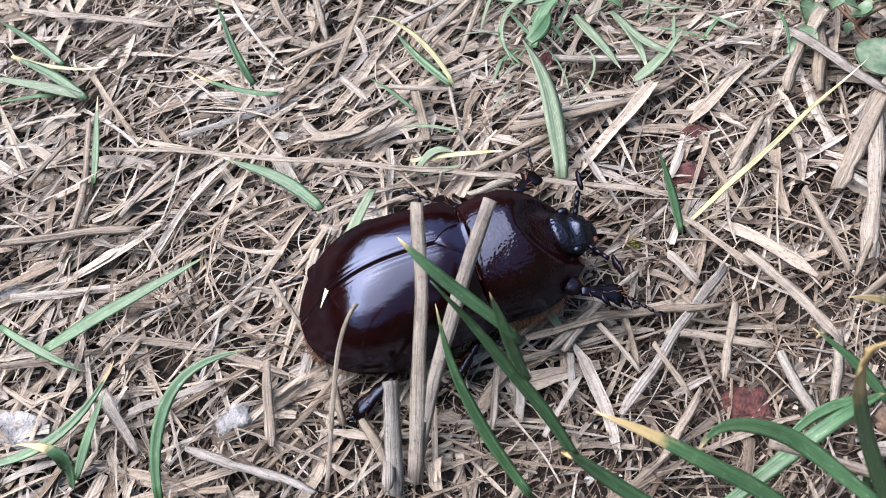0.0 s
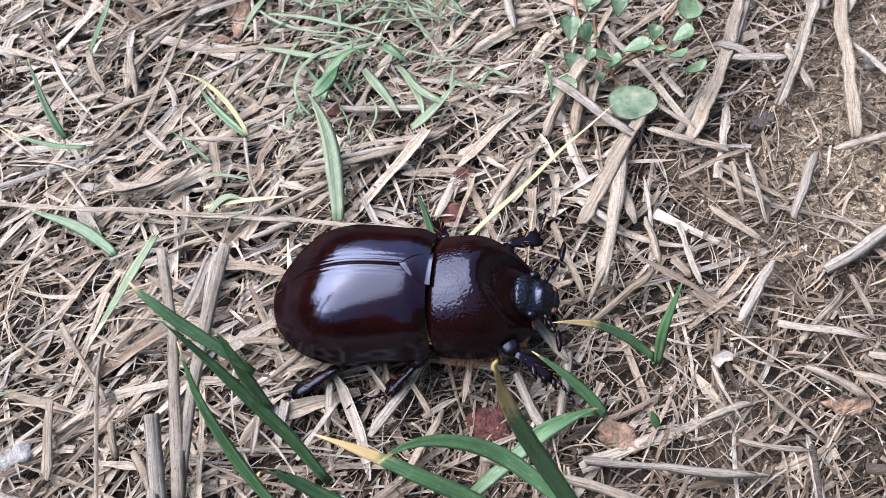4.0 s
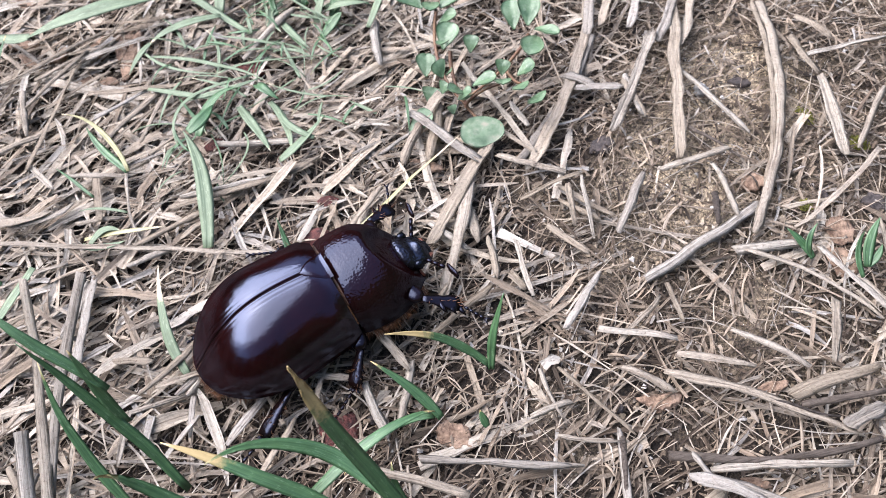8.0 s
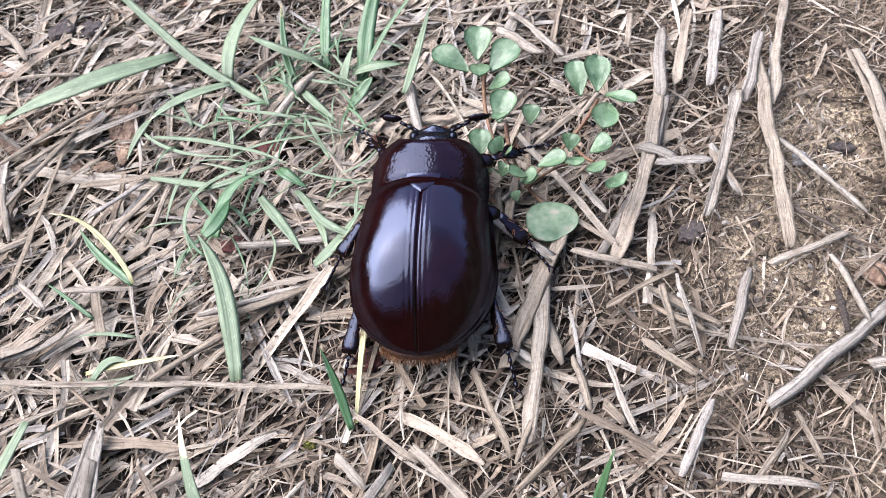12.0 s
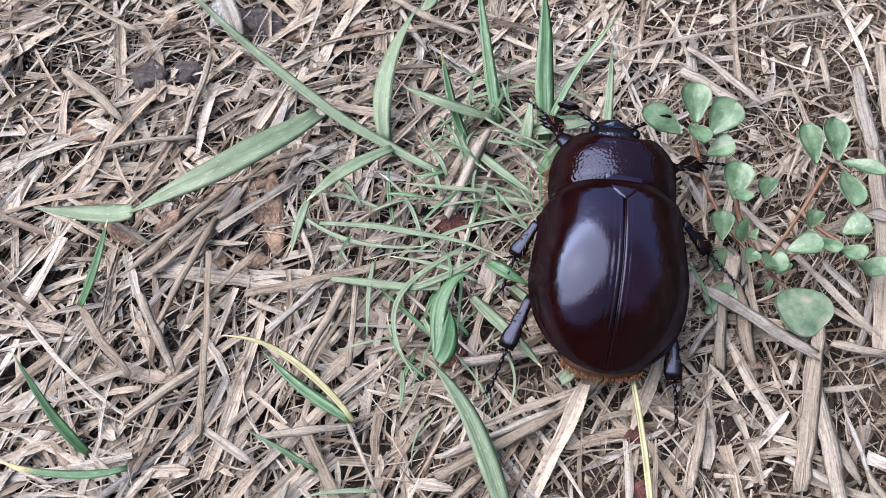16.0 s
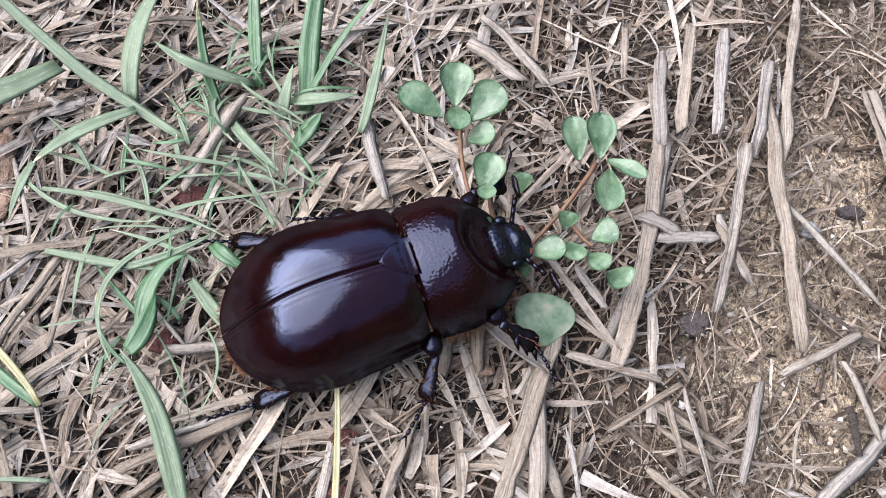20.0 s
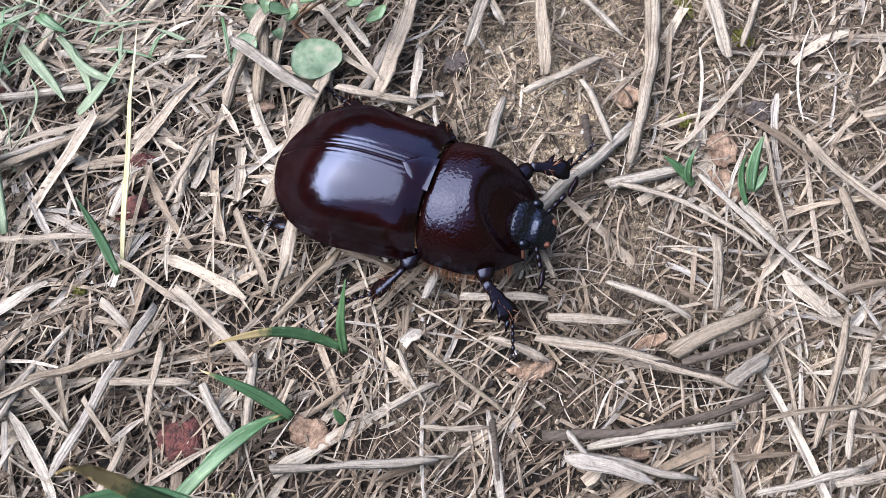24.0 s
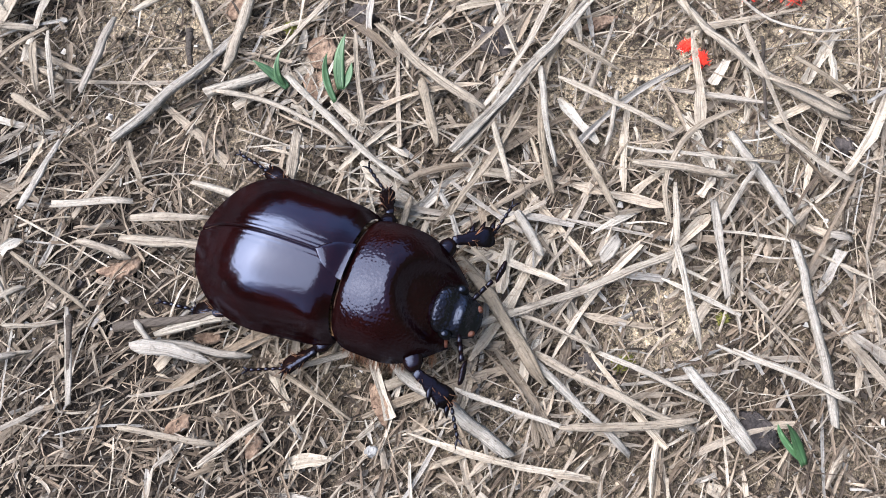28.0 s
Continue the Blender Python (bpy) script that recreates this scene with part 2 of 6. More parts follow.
LEG = shell_material("leg_shell", (0.0028, 0.0017, 0.0016), (0.007, 0.0026, 0.0022), 0.16, most=0.065, wrinkle=0.3)
BELLY = plain_material("hairy_underside", (0.022, 0.008, 0.004), (0.07, 0.026, 0.010), 900, 0.6)
HAIR = plain_material("rusty_hair", (0.06, 0.022, 0.008), (0.14, 0.055, 0.018), 900, 0.5, 0.2)
GOLD_HAIR = plain_material("golden_hair", (0.12, 0.055, 0.018), (0.26, 0.13, 0.045), 900, 0.5, 0.2)
EYE = shell_material("eye_shell", (0.002, 0.002, 0.002), (0.004, 0.004, 0.004), 0.1)
RUST = plain_material("rusty_mouthparts", (0.03, 0.009, 0.005), (0.12, 0.03, 0.011), 1500, 0.35)
PETAL = plain_material("red_petal", (0.62, 0.015, 0.008), (0.88, 0.045, 0.015), 1500, 0.7, 0.2)
RED_STONE = plain_material("red_crumb", (0.032, 0.012, 0.011), (0.16, 0.05, 0.042), 1100, 0.9, 1.0, 0.0009)
GREY_STONE = plain_material("grey_crumb", (0.03, 0.025, 0.024), (0.10, 0.083, 0.078), 900, 0.9, 1.0, 0.001)
WHITE_CHIP = plain_material("white_chip", (0.17, 0.17, 0.168), (0.42, 0.42, 0.41), 700, 0.6, 1.0, 0.001)
BARK = plain_material("bark_flake", (0.10, 0.058, 0.037), (0.34, 0.235, 0.165), 900, 0.9, 1.0, 0.0008)
MOSS = plain_material("moss", (0.09, 0.10, 0.015), (0.26, 0.25, 0.05), 2500, 0.9, 1.0)
TREES = plain_material("dark_foliage", (0.010, 0.016, 0.006), (0.045, 0.065, 0.025), 1.5, 0.9, 0.5, 0.1)

# ---- building blocks ----
def link_mesh(name, verts, faces, mat, parent=None, label="", smooth=True, grain=None, dry=None):
    me = bpy.data.meshes.new(name)
    me.from_pydata([tuple(v) for v in verts], [], faces)
    me.materials.append(mat)
    if smooth:
        me.polygons.foreach_set("use_smooth", [True] * len(me.polygons))
    if grain is not None:
        me.attributes.new("grain", "FLOAT_VECTOR", "POINT").data.foreach_set("vector", np.asarray(grain, float).ravel())
    if dry is not None:
        me.attributes.new("dry", "FLOAT", "POINT").data.foreach_set("value", np.asarray(dry, float).ravel())
    ob = new(name, me)
    if parent:
        ob.parent = parent
    if label:
        tagged(ob, label)
    return ob


def surface(f, nu, nv, close_v=False):
    """Grid of f(u, v) in millimetres, u and v from 0 to 1."""
    verts, faces = [], []
    cols = nv if close_v else nv + 1
    for i in range(nu + 1):
        for j in range(cols):
            verts.append(Vector(f(i / nu, j / nv)) * MM)
    for i in range(nu):
        for j in range(nv):
            k = (j + 1) % cols
            faces.append((i * cols + j, (i + 1) * cols + j, (i + 1) * cols + k, i * cols + k))
    return verts, faces


def tube(points, radii, n=8, squash=1.0):
    """A tapered tube along points (mm), closed at both ends."""
    pts = [Vector(p) for p in points]
    verts, faces = [], []
    for i, p in enumerate(pts):
        d = (pts[min(i + 1, len(pts) - 1)] - pts[max(i - 1, 0)]).normalized()
        side = d.cross(Vector((0, 0, 1)))
        side = side.normalized() if side.length > 1e-4 else Vector((0, 1, 0))
        up = side.cross(d)
        for j in range(n):
            a = 2 * math.pi * j / n
            verts.append((p + radii[i] * (math.cos(a) * side + squash * math.sin(a) * up)) * MM)
    for i in range(len(pts) - 1):
        for j in range(n):
            k = (j + 1) % n
            faces.append((i * n + j, i * n + k, (i + 1) * n + k, (i + 1) * n + j))
    faces.append(tuple(range(n - 1, -1, -1)))
    faces.append(tuple(range(len(verts) - n, len(verts))))
    return verts, faces


def joined(*pieces):
    verts, faces = [], []
    for v, f in pieces:
        o = len(verts)
        verts += v
        faces += [tuple(i + o for i in q) for q in f]
    return verts, faces


def ball(c, r, nu=8, nv=10):
    return surface(lambda u, v: (c[0] + r[0] * math.sin(math.pi * u) * math.cos(2 * math.pi * v), c[1] + r[1] * math.sin(math.pi * u) * math.sin(2 * math.pi * v), c[2] + r[2] * math.cos(math.pi * u)), nu, nv, True)


def ribbon(points, widths, thick=0.12, fold=0.25, twist=0.0, rag=0.0):
    """A folded strip along points (mm): a solid with a shallow V across. Returns verts, faces, grain, along."""
    pts = [Vector(p) for p in points]
    verts, faces, grain, along = [], [], [], []
    run = 0.0
    seed = random.random() * 50
    for i, p in enumerate(pts):
        if i:
            run += (p - pts[i - 1]).length
        d = (pts[min(i + 1, len(pts) - 1)] - pts[max(i - 1, 0)]).normalized()
        side = d.cross(Vector((0, 0, 1)))
        side = side.normalized() if side.length > 1e-3 else Vector((1, 0, 0))
        up = side.cross(d)
        a = twist * i / max(len(pts) - 1, 1)
        side, up = math.cos(a) * side + math.sin(a) * up, math.cos(a) * up - math.sin(a) * side
        w = widths[i] / 2
        wl, wr = w * (1 + rag * random.uniform(-1, 1)), w * (1 + rag * random.uniform(-1, 1))
        slip = d * (rag * 2.0 * w * random.uniform(-1, 1) if i in (0, len(pts) - 1) else 0.0)
        for s, h in ((-1, fold * w), (-0.45, fold * w * 0.5), (0, 0), (0.45, fold * w * 0.5), (1, fold * w), (0, -thick)):
            verts.append((p + s * (wl if s < 0 else wr) * side + h * up + slip * s * (2 + s)) * MM)
            grain.append((run * MM + seed, s * w * MM, 0))
            along.append(i / (len(pts) - 1))
    for i in range(len(pts) - 1):
        for j in range(6):
            k = (j + 1) % 6
            faces.append((i * 6 + j, i * 6 + k, (i + 1) * 6 + k, (i + 1) * 6 + j))
    faces.append(tuple(range(5, -1, -1)))
    faces.append(tuple(range(len(verts) - 6, len(verts))))
    return verts, faces, grain, along


def lift(x, y):
    """Height of the soil in millimetres at x, y in millimetres."""
    return 1.5 * noise.noise((x / 38, y / 38, 3.1)) + 0.8 * noise.noise((x / 11, y / 11, 7.7)) - 1.2


def spine(x, y, heading, length, bend=0.0, n=6, z0=0.0, z1=None, arch=0.0):
    """Points (mm) of a line on the ground from x, y that turns by bend degrees along its length."""
    z1 = z0 if z1 is None else z1
    pts, a = [], radians(heading)
    for i in range(n + 1):
        s = i / n
        pts.append(Vector((x, y, z0 + (z1 - z0) * s + arch * math.sin(math.pi * s))))
        h = a + radians(bend) * (s + 0.5 / n)
        x, y = x + length / n * math.cos(h), y + length / n * math.sin(h)
    return pts

# bare patches of soil: centre x, y, radius (mm), how bare
BARE = [(112, 92, 15, 0.9), (129, 113, 18, 0.9), (100, 85, 10, 0.6), (113, 71, 13, 0.5), (171, 57, 17, 0.85), (180, 44, 11, 0.6), (197, 55, 18, 0.9), (112, 103, 11, 0.9), (158, 26, 11, 0.75), (147, 161, 13, 0.6), (95, 97, 9, 0.7), (85, 60, 9, 0.5)]


def bareness(x, y):
    return max([0.0] + [k * max(0.0, 1 - math.hypot(x - a, y - b) / r) ** 0.45 for a, b, r, k in BARE])


# ---- ground: one sheet, fine under the camera, wide to the horizon ----
def build_ground():
    core = [-130 + 3.2 * i for i in range(126)]
    step, hi, lo, out_hi, out_lo = 6.0, core[-1], core[0], [], []
    while hi < 60000:
        hi, lo, step = hi + step, lo - step, step * 1.45
        out_hi.append(hi)
        out_lo.append(lo)
    xs = out_lo[::-1] + core + out_hi
    ys = [v + 20 for v in xs]
    nx = len(xs)
    verts = []
    for y in ys:
        for x in xs:
            near = -130 < x < 280 and -110 < y < 300
            verts.append((x * MM, y * MM, (lift(x, y) + 0.45 * noise.noise((x / 2.7, y / 2.7, 1.7)) if near else lift(x, y)) * MM))
    faces = [(j * nx + i, j * nx + i + 1, (j + 1) * nx + i + 1, (j + 1) * nx + i) for j in range(len(ys) - 1) for i in range(nx - 1)]
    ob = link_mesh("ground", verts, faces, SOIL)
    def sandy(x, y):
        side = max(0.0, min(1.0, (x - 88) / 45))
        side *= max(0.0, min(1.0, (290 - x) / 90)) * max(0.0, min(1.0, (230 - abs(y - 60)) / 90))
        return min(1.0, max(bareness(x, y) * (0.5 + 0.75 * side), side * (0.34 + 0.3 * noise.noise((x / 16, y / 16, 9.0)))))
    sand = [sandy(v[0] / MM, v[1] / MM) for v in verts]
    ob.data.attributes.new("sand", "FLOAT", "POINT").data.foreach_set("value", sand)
    tagged(ob, "brown dry crumbly soil under dead grass", "ground", kind="structure")


def bleached(x, y):
    """How far the mat is fresh pale straw (1) or rotted into the soil (0)."""
    p = (-0.62 * x + 0.87 * y - 16) / 64
    p -= 0.28 * min(1.0, max(0.0, (x - 68) / 25))
    q = min(1.0, max(0.0, (x - 95) / 25)) * min(1.0, max(0.0, (95 - y) / 15))
    p = max(p, 0.3 * q) + 0.5 * noise.noise((x / 30, y / 30, 5.0))
    return max(0.0, min(1.0, p))


def strew(name, count, mat, label, length, width, height, seed, box, keep=1.0, curl=40, pale=None):
    """Many short dry strips lying on the ground as one object."""
    rng = random.Random(seed)
    verts, faces, grain = [], [], []
    for _ in range(count):
        x, y = rng.uniform(box[0], box[1]), rng.uniform(box[2], box[3])
        if rng.random() < bareness(x, y) * keep:
            continue
        if pale is not None and rng.random() > pale[0] + (pale[1] - pale[0]) * bleached(x, y):
            continue
        ln = length[0] + (length[1] - length[0]) * rng.random() ** 2.2
        w = width[0] + (width[1] - width[0]) * rng.random() ** 1.6
        h, bend = rng.uniform(0, 360), rng.gauss(0, curl) * min(1, ln / 14)
        if rng.random() < 0.45:
            h = rng.gauss(28, 28) + 180 * rng.randrange(2)
        n = 3 if ln < 7 else (5 if ln < 16 else 8)
        z = rng.uniform(*height)
        dz = rng.gauss(0, 0.055) * ln
        a, o, run, up = radians(h), len(verts), rng.random() * 60, rng.uniform(-0.5, 0.5)
        fold = rng.uniform(-0.5, 0.7)
        x0, y0 = x, y
        for i in range(n + 1):
            s = i / n
            c, d = math.cos(a), math.sin(a)
            ww = w / 2 * (1 - 0.3 * s + 0.22 * rng.uniform(-1, 1)) * (0.35 if i in (0, n) and rng.random() < 0.6 else 1)
            zz = max(lift(x, y) + 0.25, lift(x0, y0) + z + dz * (s - 0.5) * 2 + 0.5 * math.sin(3 * s + up * 4))
            for t, g in ((-1, fold * ww), (0, 0.0), (1, fold * ww), (0, -0.16)):
                k = t * ww * (1 + 0.25 * rng.uniform(-1, 1))
                verts.append(((x - d * k) * MM, (y + c * k) * MM, (zz + g + t * up * ww) * MM))
                grain.append((run + i * ln / n * MM, t * ww * MM, 0))
            a += radians(bend) / n
            x, y = x + ln / n * math.cos(a), y + ln / n * math.sin(a)
        for i in range(n):
            for j in range(4):
                k = (j + 1) % 4
                faces.append((o + i * 4 + j, o + i * 4 + k, o + i * 4 + 4 + k, o + i * 4 + 4 + j))
        faces.append((o + 3, o + 2, o + 1, o))
        faces.append((o + n * 4, o + n * 4 + 1, o + n * 4 + 2, o + n * 4 + 3))
    ob = link_mesh(name, verts, faces, mat, smooth=False, grain=grain)
    tagged(ob, label, "dry grass", kind="stuff")


build_ground()
NEAR = (-75, 225, -15, 225)
FAR = (-190, 340, -150, 340)
strew("chaff", 17000, CHAFF, "brown rotting grass chaff lying on the soil", (1.5, 11), (0.16, 0.7), (0.0, 1.1), 11, NEAR, 0.75, 60, (1.0, 0.5))
strew("dry_grass_litter", 9500, LITTER, "tan dry mown grass stems lying in a tangled mat", (2, 20), (0.2, 1.0), (0.4, 1.9), 12, NEAR, 0.85, 24, (0.28, 0.8))
strew("bleached_grass_litter", 8200, PALE_LITTER, "bleached pale dry grass stems lying in a tangled mat", (3, 24), (0.45, 1.9), (0.6, 2.2), 15, NEAR, 1.0, 22, (0.02, 1.0))
strew("dry_grass_fibres", 19000, BROWN_LITTER, "brown thin dry grass fibres lying in a tangled mat", (2, 13), (0.10, 0.46), (0.3, 1.7), 17, NEAR, 0.6, 50, (1.0, 0.35))
strew("pale_grass_fibres", 10000, PALE_LITTER, "pale thin dry grass fibres lying in a tangled mat", (3, 24), (0.10, 0.36), (0.5, 2.1), 13, NEAR, 0.8, 60, (0.35, 0.95))
strew("straw_splinters", 15000, LITTER, "short pale and brown broken straw splinters on the soil", (0.9, 5.5), (0.14, 0.75), (0.1, 1.7), 19, NEAR, 0.6, 25, (1.0, 0.6))
strew("crumbled_chaff", 10000, CHAFF, "dark crumbled bits of rotten grass and soil", (0.5, 3.0), (0.15, 0.6), (0.6, 2.0), 16, NEAR, 0.3, 40, (1.0, 0.4))
strew("rotten_fibres", 17000, CHAFF, "fine dark rotten grass fibres tangled on the soil", (1.5, 9), (0.06, 0.24), (0.2, 1.7), 18, NEAR, 0.5, 90, (1.0, 0.35))
strew("dry_grass_litter", 5500, LITTER, "pale dry mown grass stems around the trodden patch", (6, 30), (0.4, 1.5), (0.4, 2.2), 14, FAR, 1.0, 14, (0.3, 1.0))


def scatter_grit(count, seed):
    """Sand grains and soil crumbs, as one object."""
    rng = random.Random(seed)
    verts, faces = [], []
    for _ in range(count):
        x, y = rng.uniform(NEAR[0], NEAR[1]), rng.uniform(NEAR[2], NEAR[3])
        if rng.random() > 0.16 + 0.84 * max(bareness(x, y), 0.55 * (1 - bleached(x, y))):
            continue
        r = 0.11 + 0.5 * rng.random() ** 3.2
        z, o = lift(x, y) + rng.uniform(0.0, 0.5), len(verts)
        for dx, dy, dz in ((1, 0, 0), (0, 1, 0), (-1, 0, 0), (0, -1, 0), (0, 0, 1), (0, 0, -1)):
            j = [r * rng.uniform(-0.35, 0.35) for _ in range(3)]
            verts.append(((x + dx * r + j[0]) * MM, (y + dy * r + j[1]) * MM, (z + dz * r * 0.8 + j[2]) * MM))
        faces += [(o + a, o + b, o + c) for a, b, c in ((0, 1, 4), (1, 2, 4), (2, 3, 4), (3, 0, 4), (1, 0, 5), (2, 1, 5), (3, 2, 5), (0, 3, 5))]
    tagged(link_mesh("soil_grit", verts, faces, GRIT, smooth=False), "brown and pale sand grains and soil crumbs", "soil", kind="stuff")


scatter_grit(120000, 21)


def build_tree_line():
    """Unseen dark trees all round, far off, added to bound the open sky overhead."""
    n, rows = 240, 10
    verts, faces = [], []
    for j in range(rows + 1):
        for i in range(n):
            a = 2 * math.pi * i / n
            d = Vector((math.cos(a), math.sin(a), 0))
            # raised behind the camera to block sky light from that side
            top = 3.4 + 4.6 * max(0.0, math.cos(a + 1.1)) + 1.6 * noise.noise(d * 2.1) + 1.1 * noise.noise(d * 7 + Vector((4, 0, 0))) + 0.5 * noise.noise(d * 22)
            r = 8.0 + 0.9 * noise.noise((d.x * 5, d.y * 5, j * 0.6)) + 0.5 * noise.noise((d.x * 16, d.y * 16, j * 1.4))
            verts.append((r * d.x, r * d.y, -0.3 + (top + 0.3) * j / rows))
    for j in range(rows):
        for i in range(n):
            k = (i + 1) % n
            faces.append((j * n + i, j * n + k, (j + 1) * n + k, (j + 1) * n + i))
    tagged(link_mesh("backdrop", verts, faces, TREES), "unseen ring of dark trees added to bound the sky light", "trees", kind="structure")


build_tree_line()

# ---- beetle: +x is its head, origin on the ground under its middle (mm) ----
def bell(x, c, w):
    return math.exp(-((x - c) / w) ** 2)


def elytron(side):
    """One wing case: u from the front edge to the tip, v from the seam to the outer rim."""
    def f(u, v):
        x = 2.2 - 21.8 * (1 - (1 - u) ** 1.35 if u > 0 else 0)
        k = (2.2 - x) / 21.8
        half = 8.45 * (1 - max(0, (k - 0.46) / 0.54) ** 2.3) ** 0.54 * (0.865 + 0.135 * min(1, (k + 0.02) / 0.5) ** 0.8)
        half *= 1 - 0.07 * max(0.0, 1 - k / 0.08) ** 2
        top = 11.6 + 1.7 * math.sin(math.pi * min(1, k * 0.95 + 0.12)) - 5.9 * max(0, (k - 0.3) / 0.7) ** 2.7 - 0.5 * bell(k, 0, 0.05)
        rim = 4.4 + 0.9 * k
        a = v ** 1.5 * math.pi / 2
        y = half * math.sin(a) ** 0.92
        z = rim + (top - rim) * max(0.0, math.cos(a)) ** 0.82
        z -= 0.22 * bell(y, 0, 0.12) + 0.05 * bell(y, 0.55, 0.09) + 0.025 * bell(y, 1.15, 0.1)
        z += 0.4 * bell(k, 0.09, 0.07) * bell(v, 0.74, 0.1)
        y += 0.22 * max(0.0, (v - 0.955) / 0.045) ** 0.5 * min(1.0, k / 0.06)
        return (x, side * (y + 0.03), z)
    v, q = surface(f, 44, 64)
    return v, q if side > 0 else [p[::-1] for p in q]


def pronotum_shape(u, v):
    """u from the hind edge to the front edge, v across from right to left."""
    x = 11.2 * u
    p = 2 * v - 1
    half = 7.35 * (1 - 0.015 * (1 - u)) * (1 - max(0, (u - 0.35) / 0.65) ** 2 * 0.55)
    half *= 1 - 0.035 * max(0.0, 1 - u / 0.12) ** 2
    x += 0.9 * (1 - u) ** 3 * (1 - p * p) * -1 + 0.6 * abs(p) ** 3 * u
    top = 11.3 + 0.8 * math.sin(math.pi * min(1, u * 1.2)) - 5.2 * max(0, (u - 0.3) / 0.7) ** 1.9 - 0.45 * bell(u, 0, 0.05)
    rim = 4.2 - 0.4 * u
    a = p * math.pi / 2
    y = half * math.copysign(abs(math.sin(a)) ** 0.93, a)
    z = rim + (top - rim) * max(0.0, math.cos(a)) ** 0.86
    d = math.hypot((u - 0.88) / 0.40, y / 4.3)
    q = max(0.0, min(1.0, (1.02 - d) / 0.33))
    z -= 1.45 * q * q * (3 - 2 * q)
    z += 0.45 * bell(d, 1.12, 0.16) * (1 - u)
    z += 0.28 * bell(u, 0.985, 0.03)
    return (x, y, z)


def fringe(points, length, spread, count, rng, r=0.05):
    """Short stiff hairs that stand off a line of points."""
    out = []
    for _ in range(count):
        i = rng.randrange(len(points) - 1)
        s = rng.random()
        p = Vector(points[i]).lerp(Vector(points[i + 1]), s)
        d = Vector((rng.gauss(spread[0], 0.3), rng.gauss(spread[1], 0.3) * (1 if p.y > 0 else -1), rng.gauss(spread[2], 0.3)))
        d = d.normalized() * length * rng.uniform(0.6, 1.2)
        out.append(tube([p, p + d * 0.6, p + d + Vector((0, 0, -0.15))], [r, r * 0.8, r * 0.3], 3))
    return joined(*out)


def build_leg(kind, side, beetle):
    """Femur is the part; tibia and foot hang on it. Origin at the hip."""
    out, fwd = {"front": (4.6, 4.2), "middle": (5.4, -2.4), "hind": (4.4, -8.0)}[kind]
    hip = {"front": (9.2, 2.9, 4.4), "middle": (2.2, 3.6, 4.0), "hind": (-6.8, 3.4, 3.8)}[kind]
    s = side
    out, fwd = out * 0.66 + 1.35, fwd * 0.85
    knee = Vector((fwd * 0.62, s * out, -0.2))
    reach = {"front": Vector((4.8, s * 2.2, -3.2)), "middle": Vector((-3.8, s * 3.4, -3.0)), "hind": Vector((-7.6, s * 1.6, -2.6))}[kind]
    reach = reach * 0.84
    ankle = knee + reach
    toe = ankle + {"front": Vector((1.6, s * 3.6, -0.4)), "middle": Vector((-4.0, s * 2.0, -0.4)), "hind": Vector((-5.2, s * 0.8, -0.4))}[kind]
    wide = 0.95 if kind == "front" else 0.88
    mid = knee * 0.5 + Vector((0, 0, 0.2))
    v, f = tube([(0, 0, 0), mid * 0.5, mid, knee * 0.85, knee], [0.9, 1.2 * wide, 1.35 * wide, 1.1, 0.6], 12, 0.6)
    leg = link_mesh("leg", v, f, LEG, beetle)
    leg.location = Vector((hip[0], s * hip[1], hip[2])) * MM
    n = 7
    pts = [knee.lerp(ankle, i / n) for i in range(n + 1)]
    rad = [(0.45 + (0.85 if kind == "front" else 0.62) * (i / n) ** 1.1) * (1 + 0.12 * math.sin(2.6 * i)) * (0.8 if i == n else 1.0) for i in range(n + 1)]
    v, f = tube(pts, rad, 14, 0.55)
    v = [p + (p - Vector(pts[k // 14]) * MM) * (0.16 * math.cos(3 * 2 * math.pi * (k % 14) / 14)) for k, p in enumerate(v)]
    link_mesh("tibia", v, f, LEG, leg, "flattened dark tibia")
    rng = random.Random(7 + s)
    d = reach.normalized()
    hairs = []
    for _ in range(34):
        p = knee.lerp(ankle, rng.uniform(0.1, 1.0))
        e = Vector((rng.gauss(0, 0.6), rng.gauss(0, 0.6), rng.gauss(0.1, 0.5))).normalized() + d * 0.5
        hairs.append(tube([p + e * 0.4, p + e * rng.uniform(1.0, 1.7)], [0.06, 0.02], 3))
    link_mesh("bristles", *joined(*hairs), HAIR, leg, "sparse stiff rusty bristles")
    teeth = []
    across = d.cross(Vector((0, 0, 1))).normalized()
    outward = across if across.y * s > 0 else -across
    if kind == "front":
        for q in (0.45, 0.7, 0.96):
            p = knee.lerp(ankle, q)
            teeth.append(tube([p, p + outward * 1.1 + d * 0.5, p + outward * 1.7 + d * 1.0], [0.5, 0.32, 0.08], 6))
    else:
        for q in (0.4, 0.7, 1.0):
            for a in (-1, -0.3, 0.4, 1):
                p = knee.lerp(ankle, q)
                e = outward * a + Vector((0, 0, 0.5 * (1 - abs(a)))) + d * 0.8
                teeth.append(tube([p + e * 0.3, p + e * 1.05], [0.2, 0.04], 5))
    for v, f in teeth:
        link_mesh("tooth" if kind == "front" else "spine", v, f, LEG, leg)
    segs = []
    for i in range(5):
        a, b = ankle.lerp(toe, i / 5), ankle.lerp(toe, (i + 0.92) / 5)
        segs.append(tube([a, a.lerp(b, 0.6), b], [0.14, 0.24, 0.16], 6))
    tip = toe - ankle
    tip.normalize()
